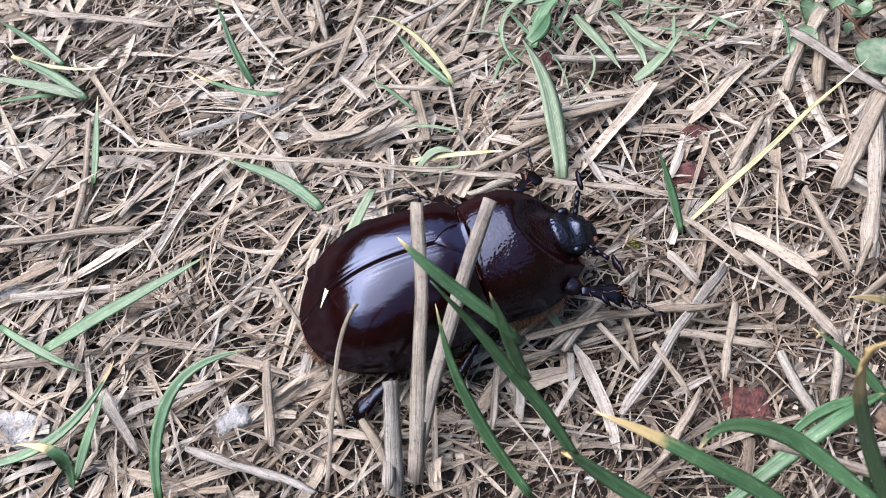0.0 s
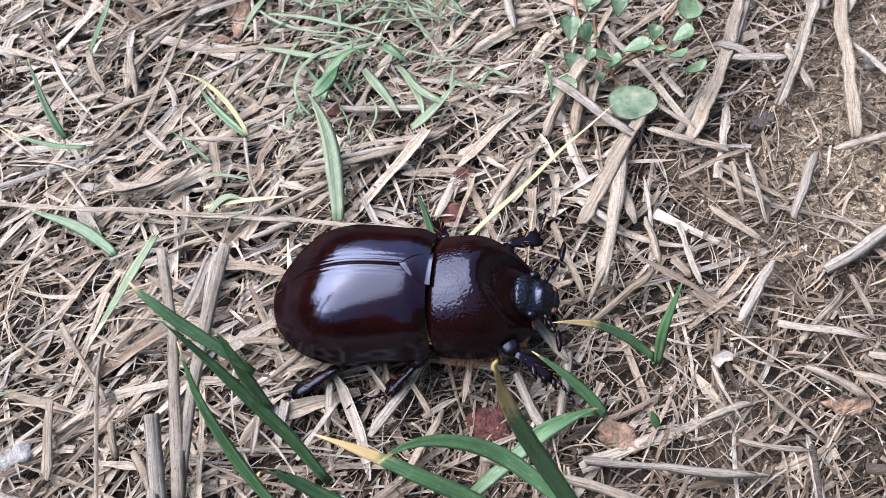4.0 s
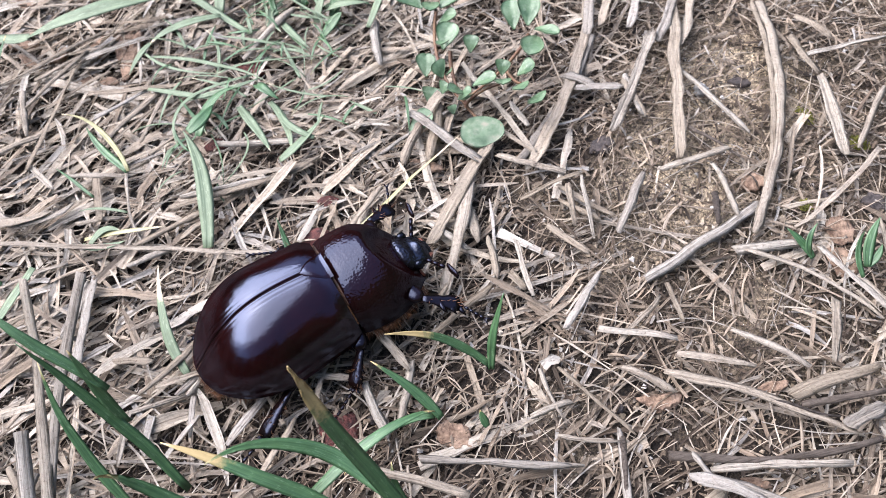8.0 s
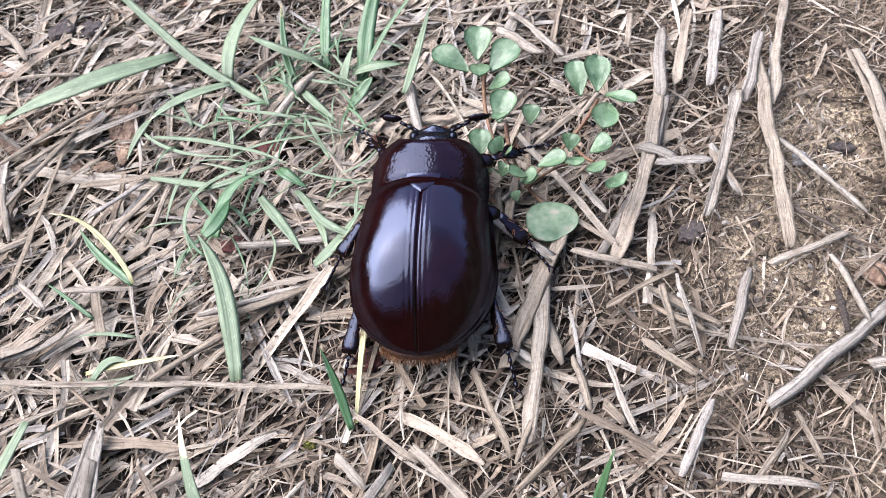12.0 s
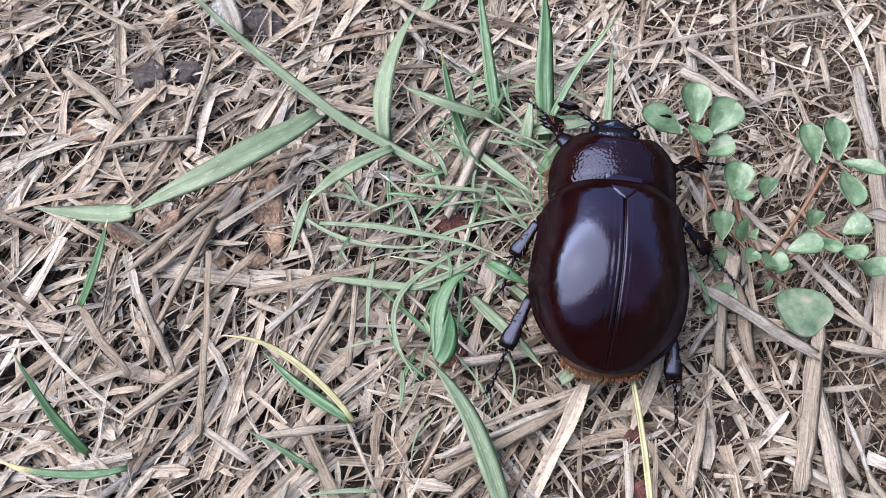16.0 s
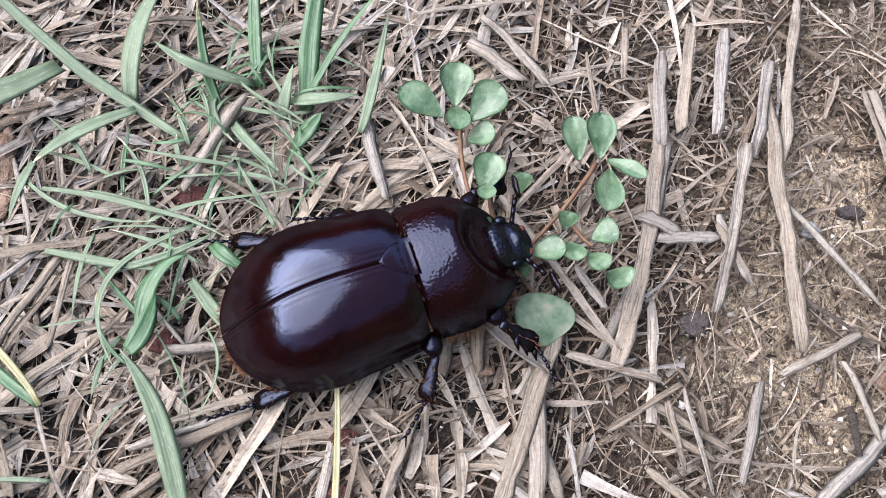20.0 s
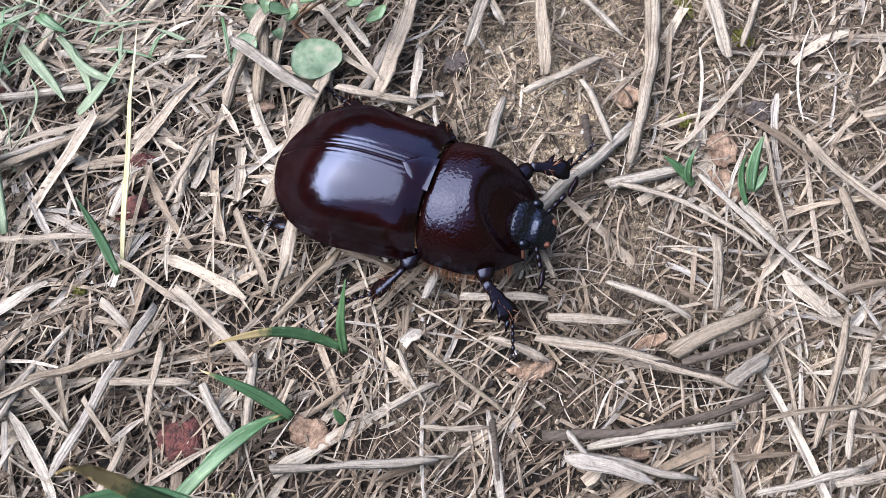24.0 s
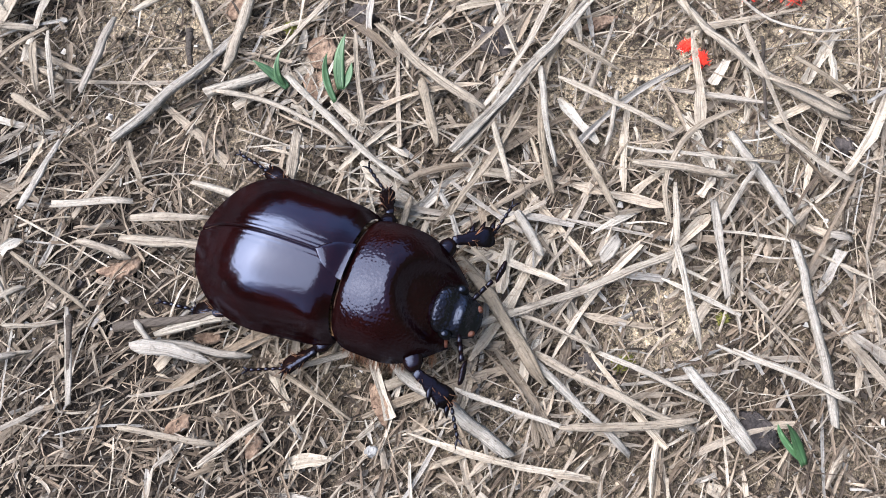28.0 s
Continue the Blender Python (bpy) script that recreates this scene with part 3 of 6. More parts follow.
    for w in (-0.5, 0.5):
        e = tip + Vector((-tip.y, tip.x, 0)) * w
        segs.append(tube([toe, toe + e * 0.7, toe + e * 1.1 + Vector((0, 0, -0.35))], [0.14, 0.1, 0.03], 5))
    v, f = joined(*segs)
    link_mesh("tarsus", v, f, LEG, leg, "thin jointed foot with two claws")
    return leg


def build_beetle():
    rng = random.Random(5)
    beetle = new("beetle")
    beetle.rotation_mode = "QUATERNION"
    tagged(beetle, "shiny dark brown hornless rhinoceros beetle crawling over dry grass", "beetle")
    for s in (1, -1):
        v, f = elytron(s)
        link_mesh("elytron", v, f, ELYTRA, beetle, "smooth glossy chestnut-brown wing case")
    def plate(u, p):
        x = 2.7 - 3.7 * u
        k = max(0.0, (2.2 - x) / 21.4)
        w = 2 * p - 1
        edge = max(abs(w), 2 * u - 1)
        return (x, w * 2.0 * (1 - u ** 1.5) ** 0.7, 11.69 + 1.7 * math.sin(math.pi * (k * 0.95 + 0.12)) - 0.5 * bell(k, 0, 0.05) + 0.09 * (1 - edge ** 6) - 0.16 * w * w)
    v, f = surface(plate, 14, 14)
    link_mesh("scutellum", v, f, ELYTRA, beetle, "small blue-black triangular plate")
    # abdomen and breast under the shells
    def under(u, p):
        a = 2 * math.pi * p
        x = 3.0 - 21.4 * u
        r = max(0.02, 1 - abs(2 * u - 1) ** 2.6) ** 0.5
        return (x, 7.2 * r * math.cos(a), 4.5 + 2.3 * r * math.sin(a))
    v, f = surface(under, 16, 20, True)
    link_mesh("abdomen", v, f, BELLY, beetle, "rusty brown hairy underside")
    v, f = surface(lambda u, p: (12.4 - 11.0 * u, 5.4 * max(0.02, 1 - abs(2 * u - 1) ** 3) ** 0.5 * math.cos(2 * math.pi * p), 4.6 + 2.2 * max(0.02, 1 - abs(2 * u - 1) ** 3) ** 0.5 * math.sin(2 * math.pi * p)), 14, 18, True)
    link_mesh("breast", v, f, BELLY, beetle, "rusty brown hairy breast")
    v, f = ball((-17.3, 0, 3.8), (2.2, 4.4, 1.3), 12, 20)
    link_mesh("pygidium", v, f, BELLY, beetle, "rusty hairy tail plate below the wing tips")
    tail = [(-17.3 - 2.2 * math.cos(0.16 * k), 4.4 * math.sin(0.16 * k), 3.9) for k in range(-8, 9)]
    v, f = fringe(tail, 0.9, (-0.9, 0.15, -0.35), 170, rng, 0.06)
    link_mesh("tail_fringe", v, f, HAIR, beetle, "tuft of orange-brown hairs at the tail")
    v, f = ball((2.5, 0, 7.4), (0.9, 5.9, 3.7), 12, 24)
    link_mesh("neck_membrane", v, f, MEMBRANE, beetle, "rusty brown skin between the plates")
    rim = [(1 - 20 * i / 20, 7.6 * (1 - max(0, (i / 20 - 0.6) / 0.4) ** 2) ** 0.5, 4.6) for i in range(21)]
    v, f = joined(fringe(rim[8:], 0.9, (-0.3, 0.1, -0.8), 110, rng), fringe([(a, -b, c) for a, b, c in rim[8:]], 0.9, (-0.3, 0.1, -0.8), 110, rng))
    link_mesh("hair_fringe", v, f, HAIR, beetle, "fringe of rusty hairs below the wing cases")

    fore = (2.85, 0, 7.5)
    v, f = surface(pronotum_shape, 60, 64)
    v = [p + Vector((0, 0, -7.5)) * MM for p in v]
    pron = link_mesh("pronotum", v, f, PRONOTUM, beetle, "domed black-brown neck shield with a shallow hollow")
    pron.location = Vector(fore) * MM
    edge = [pronotum_shape(0.02 + 0.9 * i / 12, 1.0) for i in range(13)]
    edge = [(a, b * 0.95, c - 7.7) for a, b, c in edge]
    v, f = joined(fringe(edge, 1.5, (0.1, 0.7, -0.7), 130, rng), fringe([(a, -b, c) for a, b, c in edge], 1.5, (0.1, 0.7, -0.7), 130, rng))
    link_mesh("hair_fringe", v, f, HAIR, pron, "rusty hairs along the lower rim")
    rear = [pronotum_shape(0.0, 0.1 + 0.8 * i / 16) for i in range(17)]
    rear = [(a + 0.1, b, c - 7.7) for a, b, c in rear]
    v, f = joined(*[tube([p, Vector(p) + Vector((-rng.uniform(0.4, 0.85), 0, -0.1))], [0.07, 0.025], 3) for p in [Vector(rear[k]).lerp(Vector(rear[k + 1]), rng.random()) for k in range(16) for _ in range(14)]])
    link_mesh("hair_band", v, f, GOLD_HAIR, pron, "narrow golden hair band on the hind edge")
    front = [pronotum_shape(0.99, 0.08 + 0.84 * i / 20) for i in range(21)]
    v, f = tube([(a + 0.15, b, c - 7.55) for a, b, c in front], [0.22] * 21, 6)
    link_mesh("rim", v, f, RUST, pron, "narrow rusty front rim")

    def skull(u, p):
        a = 2 * math.pi * p
        r = max(0.0, 1 - abs(2 * u - 1) ** 5) ** 0.5
        taper = 1 - 0.30 * u ** 1.6 + 0.10 * bell(u, 0.45, 0.12)
        z = 6.2 - 2.1 * u + 1.8 * r * (1 - 0.45 * u) * math.sin(a)
        z += (0.6 * bell(u, 0.66, 0.1) * bell(math.cos(a), 0, 0.35) - 0.35 * bell(u, 0.45, 0.12) - 0.4 * bell(u, 0.86, 0.1)) * max(0, math.sin(a))
        return (8.9 + 5.6 * u, 2.7 * r * taper * math.cos(a), z - 7.5)
    v, f = surface(skull, 22, 26, True)
    head = link_mesh("head", v, f, HEAD, beetle, "small pitted blue-black head")
    head.location = Vector(fore) * MM
    for s in (1, -1):
        v, f = ball((11.3, s * 2.5, -1.9), (0.85, 0.6, 0.75))
        link_mesh("eye", v, f, EYE, head, "round black eye")
        v, f = joined(ball((13.4, s * 1.3, -2.95), (0.85, 0.5, 0.35), 10, 14), ball((13.8, s * 0.6, -3.3), (0.55, 0.45, 0.3), 10, 14))
        link_mesh("mouthpart", v, f, RUST, head, "rusty orange mouthpart")
        base = Vector((12.7, s * 2.0, -2.4))
        way = Vector((1.5, s * 2.6, 0.5))
        pieces = [tube([base + way * k, base + way * (k + 0.3)], [0.26, 0.3], 6) for k in (0, 0.33, 0.66)]
        tip = base + way
        pieces += [ball(tip + Vector((0.45 + 0.1 * w, s * (0.7 + 0.42 * w), 0.2)), (0.32, 1.0 - 0.05 * w, 0.62), 6, 8) for w in range(3)]
        v, f = joined(*pieces)
        link_mesh("antenna", v, f, LEG, head, "short dark club-ended feeler")
    legs = [(build_leg(k, s, beetle), k, s) for k in ("front", "middle", "hind") for s in (1, -1)]
    # broaden and raise the body to its true proportions
    stout = Matrix.Diagonal((1.02, 1.12, 1.05, 1.0))
    for ob in beetle.children_recursive:
        ob.data.transform(stout)
        ob.location = stout @ ob.location
    return beetle, pron, head, legs


beetle, pronotum, head, legs = build_beetle()

# ---- plants ----
def thing(name, label, category, group):
    ob = new(name)
    return tagged(ob, label, category, group)


def arc(a, b, c, n):
    """n + 1 points on a smooth curve from a through b to c."""
    a, b, c = Vector(a), Vector(b), Vector(c)
    k = 2 * b - 0.5 * (a + c)
    return [(1 - s) ** 2 * a + 2 * s * (1 - s) * k + s * s * c for s in [i / n for i in range(n + 1)]]


def blade(plant, mat, width, a, b, c, dry=0.0):
    """A grass blade from its base a to its tip c."""
    n = 14
    pts = arc(a, b, c, n)
    live = mat in (GRASS, PALE_GRASS, YELLOW_GRASS)
    if live:
        ws = [width * (0.62 + 0.38 * min(1, s * 3)) * max(0.05, 1 - s ** 3.2) for s in [i / n for i in range(n + 1)]]
    else:
        ws = [width * (1 - 0.15 * s) * random.uniform(0.93, 1.07) for s in [i / n for i in range(n + 1)]]
    pts = [p + Vector((noise.noise(p * 0.11), noise.noise(p * 0.11 + Vector((9, 0, 0))), 0)) * 0.35 for p in pts]
    v, f, g, along = ribbon(pts, ws, 0.14 if live else 0.5, 0.26 if live else -0.35, random.uniform(-0.5, 0.5))
    d = [max(0.0, min(1.0, 0.5 + (s - (1 - dry)) * 2.2)) if dry else 0.12 for s in along]
    link_mesh("blade", v, f, mat, plant, grain=g, dry=d)


def wisps(plant, count, x0, x1, y0, y1, seed):
    """Loose curled strands within a stretch of the mat."""
    rng = random.Random(seed)
    for _ in range(count):
        p = Vector((rng.uniform(x0, x1), rng.uniform(y0, y1), rng.uniform(2.0, 3.2)))
        h, ln = rng.uniform(0, 2 * math.pi), rng.uniform(4, 13)
        d, e = Vector((math.cos(h), math.sin(h), 0)), Vector((-math.sin(h), math.cos(h), 0))
        mid = p + d * ln * 0.5 + e * rng.gauss(0, 0.08) * ln + Vector((0, 0, rng.uniform(0, 1.4)))
        blade(plant, PALE_GRASS if rng.random() < 0.6 else GRASS, rng.uniform(0.25, 0.75), p, mid, p + d * ln + Vector((0, 0, rng.uniform(-0.4, 0.6))), rng.choice((0.0, 0.0, 0.1)))


def stem(plant, a, b, c, r):
    v, f = tube(arc(a, b, c, 10), [r * 0.8 * (1 - 0.04 * i) for i in range(11)], 8)
    link_mesh("stem", v, f, STEM, plant, "reddish-brown fleshy stem")


def leaf(plant, x, y, z, heading, length, width, tip):
    """An oval leaf that narrows to its stalk, cupped along the middle."""
    n, m = 12, 8
    length, width = length * 1.12, width * 1.2
    verts, grain, faces = [], [], []
    rot = Matrix.Rotation(radians(heading), 3, "Z")
    rise = max(-0.8 * length, min(0.8 * length, tip - z))
    roll = random.uniform(-0.25, 0.25)
    flat = math.sqrt(max(0.2, length ** 2 - rise ** 2))
    for lay in (0, 1):
        for i in range(n + 1):
            s = i / n
            w = width / 2 * (math.sin(math.pi * s ** 1.45) ** 0.62 if 0 < s < 1 else 0.05) + 0.12
            for j in range(m + 1):
                q = 2 * j / m - 1
                zz = z + rise * s + 0.5 * math.sin(math.pi * s) * 0.6 - 0.5 * s * s * length * 0.12 + (q * q) * w * 0.22 - 0.12 * math.exp(-(q / 0.15) ** 2) + q * w * roll
                zz += 0.12 * noise.noise((s * 3 + x, q * 2 + y, 4.0)) - lay * 0.22
                p = rot @ Vector((flat * s, q * w, 0)) + Vector((x, y, zz))
                verts.append(p * MM)
                grain.append((s * length * MM + x, q * w * MM, 0))
    k = m + 1
    half = (n + 1) * k
    for i in range(n):
        for j in range(m):
            a = i * k + j
            faces.append((a, a + k, a + k + 1, a + 1))
            faces.append((half + a, half + a + 1, half + a + k + 1, half + a + k))
    rim = [i * k for i in range(n + 1)] + [n * k + j for j in range(1, m + 1)] + [i * k + m for i in range(n - 1, -1, -1)] + list(range(m - 1, 0, -1))
    for i in range(len(rim)):
        a, b = rim[i], rim[(i + 1) % len(rim)]
        faces.append((a, b, half + b, half + a))
    link_mesh("leaf", verts, faces, LEAF, plant, grain=grain)


def disc_leaf(plant, x, y, z, r):
    """A round leaf with a wavy rim."""
    v, f = surface(lambda u, p: (x + u * r * (1 + 0.05 * math.sin(14 * p + 1) + 0.11 * math.cos(6 * math.pi * p + 0.7) - 0.08 * math.cos(2 * math.pi * p + 2)) * math.cos(2 * math.pi * p), y + u * r * (0.96 + 0.04 * math.sin(19 * p) + 0.11 * math.cos(6 * math.pi * p + 0.7) - 0.08 * math.cos(2 * math.pi * p + 2)) * math.sin(2 * math.pi * p), z + 0.45 * u * u * math.sin(4 * math.pi * p + 0.6) + 0.5 * u + 0.15 * math.sin(5 * u)), 10, 40, True)
    g = [(p.x + 3, p.y, 0) for p in v]
    low = [p - Vector((0, 0, 0.25 * MM)) for p in v]
    n = len(v)
    faces = f + [tuple(n + i for i in q[::-1]) for q in f]
    o = n - 40
    faces += [(o + i, o + (i + 1) % 40, n + o + (i + 1) % 40, n + o + i) for i in range(40)]
    link_mesh("leaf_blade", v + low, faces, DUSTY_LEAF, plant, grain=g * 2)


def mottled_leaf():
    m, n, l, b = material("dusty_leaf", 0.75)
    c = ramp(n, l, tex(n, l, 420, 6), [(0.34, (0.04, 0.08, 0.044)), (0.48, (0.075, 0.124, 0.075)), (0.58, (0.115, 0.155, 0.106)), (0.7, (0.19, 0.185, 0.14))])
    spot = ramp(n, l, tex(n, l, 900, 4), [(0.66, (0, 0, 0)), (0.72, (1, 1, 1))])
    l.new(mix(n, l, spot, c, (0.20, 0.12, 0.07)), b.inputs["Base Color"])
    bump(n, l, b, tex(n, l, 500, 5), 0.5, 0.0006)
    return m


DUSTY_LEAF = mottled_leaf()


def fleshy_leaf():
    m, n, l, b = material("weed_leaf", 0.42)
    c = ramp(n, l, tex(n, l, 380, 5), [(0.34, (0.036, 0.08, 0.04)), (0.52, (0.072, 0.132, 0.068)), (0.68, (0.12, 0.182, 0.108))])
    dust = ramp(n, l, tex(n, l, 1500, 6, rough=0.75), [(0.52, (0, 0, 0)), (0.66, (0.6, 0.6, 0.6))])
    l.new(mix(n, l, dust, c, (0.17, 0.22, 0.16)), b.inputs["Base Color"])
    bump(n, l, b, tex(n, l, 700, 5), 0.4, 0.0004)
    return m


LEAF = fleshy_leaf()

# ---- grass: blades through base, middle and tip (mm), width, share of dry tip ----
plant = thing("grass_tuft", "tuft of green grass blades with dried brown tips", "grass", "tufts of grass")
blade(plant, GRASS, 2.1, (64.9, 44.0, 1.0), (55.8, 55.1, 22.0), (53.7, 56.0, 38.0), 0.378)
blade(plant, GRASS, 2.1, (61.0, 50.0, 8.0), (50.6, 58.0, 14.0), (41.4, 54.6, 23.7), 0.042)
blade(plant, GRASS, 2.0, (57.0, 50.0, 1.5), (44.6, 56.9, 10.6), (34.4, 61.7, 16.5), 0.315)
blade(plant, GRASS, 1.8, (48.2, 46.7, 3.0), (33.7, 55.9, 15.0), (30.3, 54.6, 26.0), 0.21)
blade(plant, GRASS, 1.8, (58.0, 49.2, 3.0), (49.8, 48.0, 7.0), (38.1, 48.7, 7.0), 0.084)
blade(plant, GRASS, 1.8, (44.4, 52.9, 2.0), (58.2, 59.3, 8.0), (67.0, 63.2, 4.0), 0.084)
blade(plant, GRASS, 2.0, (66.7, 42.7, 2.0), (61.2, 50.0, 4.0), (60.3, 55.4, 10.0), 0.042)
blade(plant, STRAW, 1.2, (68.7, 50.0, 8.0), (60.3, 54.2, 9.0), (51.2, 57.9, 10.0))
plant = thing("grass_sprout", "short green grass sprout with a bent blade", "grass", "grass sprouts")
blade(plant, GRASS, 1.7, (67.7, 62.9, 2.0), (64.9, 66.0, 5.0), (60.2, 69.8, 9.0), 0.084)
blade(plant, GRASS, 1.3, (66.9, 63.4, 2.0), (58.9, 62.4, 3.0), (53.5, 57.8, 3.0), 0.084)
plant = thing("grass_tuft", "tuft of long narrow green grass blades", "grass", "tufts of grass")
blade(plant, GRASS, 1.7, (33.2, 61.5, 1.5), (26.8, 68.5, 13.5), (20.6, 74.1, 24.9))
blade(plant, GRASS, 1.5, (28.3, 70.0, 17.0), (22.0, 74.2, 24.0), (18.0, 78.0, 27.5), 0.126)
blade(plant, GRASS, 1.5, (28.5, 68.0, 11.0), (27.0, 70.3, 17.5), (26.0, 72.3, 23.5), 0.084)
blade(plant, GRASS, 1.5, (27.4, 58.5, 1.0), (22.5, 66.0, 9.0), (20.3, 74.6, 19.0), 0.042)
plant = thing("dry_stem", "thick pale broken grass stem leaning over the mat", "dry stem", "standing dry stems")
blade(plant, STRAW, 1.9, (14.5, 61.5, 1.5), (17.7, 73.9, 13.0), (19.9, 84.2, 23.5))
plant = thing("dry_stem", "weathered grey grass stem leaning over the mat", "dry stem", "standing dry stems")
blade(plant, GREY_STRAW, 1.8, (14.7, 63.3, 2.0), (20.8, 73.6, 14.0), (27.5, 83.0, 24.0))
plant = thing("dry_stem", "thin tan grass stem standing up with a frayed tip", "dry stem", "standing dry stems")
blade(plant, STRAW, 0.6, (4.5, 62.2, 2.0), (8.3, 72.5, 12.0), (12.0, 75.4, 20.0))
plant = thing("dry_stem", "short broken grey stem stump", "dry stem", "standing dry stems")
blade(plant, GREY_STRAW, 2.2, (12.1, 60.7, 1.0), (13.0, 65.8, 5.0), (13.8, 71.2, 9.0))
plant = thing("grass_tuft", "tuft of green grass blades among dry straw", "grass", "tufts of grass")
blade(plant, GRASS, 2.0, (-31.8, 84.1, 3.0), (-20.6, 87.6, 6.0), (-7.9, 92.0, 8.0), 0.021)
blade(plant, GRASS, 1.2, (-37.1, 89.3, 3.0), (-30.6, 84.2, 4.0), (-24.9, 81.2, 3.0), 0.042)
blade(plant, GRASS, 1.6, (-14.6, 63.6, 2.0), (-11.7, 74.0, 8.0), (-1.7, 77.2, 10.0), 0.042)
blade(plant, GRASS, 1.7, (-25.8, 67.2, 1.0), (-25.3, 69.6, 6.0), (-30.0, 71.1, 7.0), 0.336)
blade(plant, GRASS, 1.4, (-35.5, 70.7, 3.0), (-26.4, 73.2, 4.0), (-19.9, 80.4, 6.0), 0.126)
blade(plant, GRASS, 1.4, (-25.0, 67.8, 2.0), (-23.0, 72.3, 4.0), (-20.7, 76.9, 6.0), 0.042)
plant = thing("grass_tuft", "sparse green grass blades lying on dry straw", "grass", "tufts of grass")
blade(plant, GRASS, 1.8, (-30.1, 127.9, 2.0), (-36.7, 133.7, 3.0), (-42.2, 137.3, 4.0), 0.084)
blade(plant, PALE_GRASS, 1.9, (-30.8, 128.4, 2.0), (-37.3, 130.8, 3.0), (-46.3, 134.2, 4.0), 0.084)
blade(plant, GRASS, 1.4, (-34.8, 136.0, 2.0), (-40.6, 141.9, 3.0), (-45.7, 145.5, 5.0), 0.042)
blade(plant, GRASS, 1.2, (-34.9, 129.5, 2.0), (-38.8, 129.0, 3.0), (-44.3, 128.0, 4.0), 0.042)
blade(plant, GRASS, 1.2, (-27.3, 111.3, 2.0), (-26.5, 117.3, 4.0), (-25.9, 124.1, 6.0), 0.126)
blade(plant, YELLOW_GRASS, 0.9, (-42.9, 138.7, 3.0), (-34.1, 134.0, 3.0), (-26.8, 133.3, 3.0), 0.252)
plant = thing("grass_plant", "single dark green grass blade rising from straw", "grass", "single blades")
blade(plant, GRASS, 1.3, (-4.1, 126.1, 1.0), (-5.8, 130.1, 4.0), (-8.3, 138.6, 8.0), 0.042)
plant = thing("grass_plant", "thin brown-green grass blade lying on straw", "grass", "single blades")
blade(plant, GRASS, 1.1, (-0.3, 122.7, 2.0), (-6.9, 124.1, 3.0), (-13.2, 128.2, 4.0), 0.252)
plant = thing("grass_plant", "short flat dark green grass blade on straw", "grass", "single blades")
blade(plant, GRASS, 1.9, (5.7, 100.3, 2.5), (0.1, 105.9, 3.0), (-7.0, 110.5, 3.5), 0.042)
plant = thing("grass_plant", "pale green grass blade with a yellowed tip", "grass", "single blades")
blade(plant, PALE_GRASS, 1.7, (13.5, 98.2, 8.0), (9.6, 89.3, 9.0), (7.1, 80.2, 12.0), 0.21)
plant = thing("grass_plant", "broad dusty green grass blade folded at the top", "grass", "single blades")
blade(plant, PALE_GRASS, 2.7, (38.1, 98.9, 2.5), (38.4, 111.3, 5.0), (36.5, 120.3, 7.0))
blade(plant, GRASS, 2.6, (37.3, 119.8, 7.0), (39.6, 121.9, 7.0), (41.4, 125.9, 6.0))
plant = thing("grass_sprout", "young green sprout with a yellowing stalk lying on straw", "grass", "grass sprouts")
blade(plant, GRASS, 1.3, (51.2, 88.4, 2.0), (50.8, 93.1, 5.0), (50.0, 97.6, 8.0))
plant = thing("grass_plant", "dry yellow grass blade with a green lower half", "grass", "single blades")
blade(plant, YELLOW_GRASS, 1.0, (25.8, 118.0, 3.0), (21.3, 127.7, 4.0), (14.4, 133.5, 4.0), 0.084)
blade(plant, GRASS, 1.5, (25.6, 118.2, 2.6), (21.7, 123.7, 3.0), (18.4, 130.0, 3.0))
plant = thing("grass_plant", "curled pale green grass blade", "grass", "single blades")
blade(plant, PALE_GRASS, 1.4, (18.0, 105.2, 2.0), (21.5, 103.2, 3.0), (25.3, 103.7, 3.0), 0.042)
blade(plant, YELLOW_GRASS, 1.0, (18.4, 106.2, 2.0), (25.1, 105.4, 3.0), (31.4, 104.6, 3.0), 0.168)
blade(plant, PALE_GRASS, 1.3, (19.3, 104.8, 2.0), (21.9, 106.5, 3.0), (24.6, 105.7, 3.0), 0.042)
plant = thing("grass_plant", "yellow-green grass blade drying at the tip", "grass", "single blades")
blade(plant, PALE_GRASS, 1.7, (33.9, 77.8, 2.0), (31.6, 85.3, 4.0), (31.3, 95.1, 6.0), 0.231)
plant = thing("grass_runner", "long pale green grass runner stem with wide blades", "grass", "tufts of grass")
blade(plant, PALE_GRASS, 1.7, (48.6, 146.9, 2.0), (35.0, 164.2, 5.0), (21.0, 187.7, 14.0))
blade(plant, PALE_GRASS, 4.0, (35.9, 160.6, 4.0), (21.9, 154.2, 8.0), (8.2, 152.9, 6.0))
blade(plant, PALE_GRASS, 3.2, (8.7, 152.9, 6.0), (4.2, 154.6, 5.0), (-3.1, 158.6, 5.0))
blade(plant, PALE_GRASS, 2.0, (43.6, 152.1, 3.0), (35.5, 150.2, 4.0), (29.8, 148.3, 3.0), 0.042)
blade(plant, PALE_GRASS, 1.3, (30.0, 148.4, 3.0), (27.8, 145.5, 3.0), (25.8, 142.3, 2.0), 0.042)
plant = thing("grass_tuft", "tuft of upright dusty green grass blades", "grass", "tufts of grass")
blade(plant, PALE_GRASS, 2.9, (43.2, 154.0, 2.0), (47.1, 163.0, 5.0), (55.2, 172.2, 6.0))
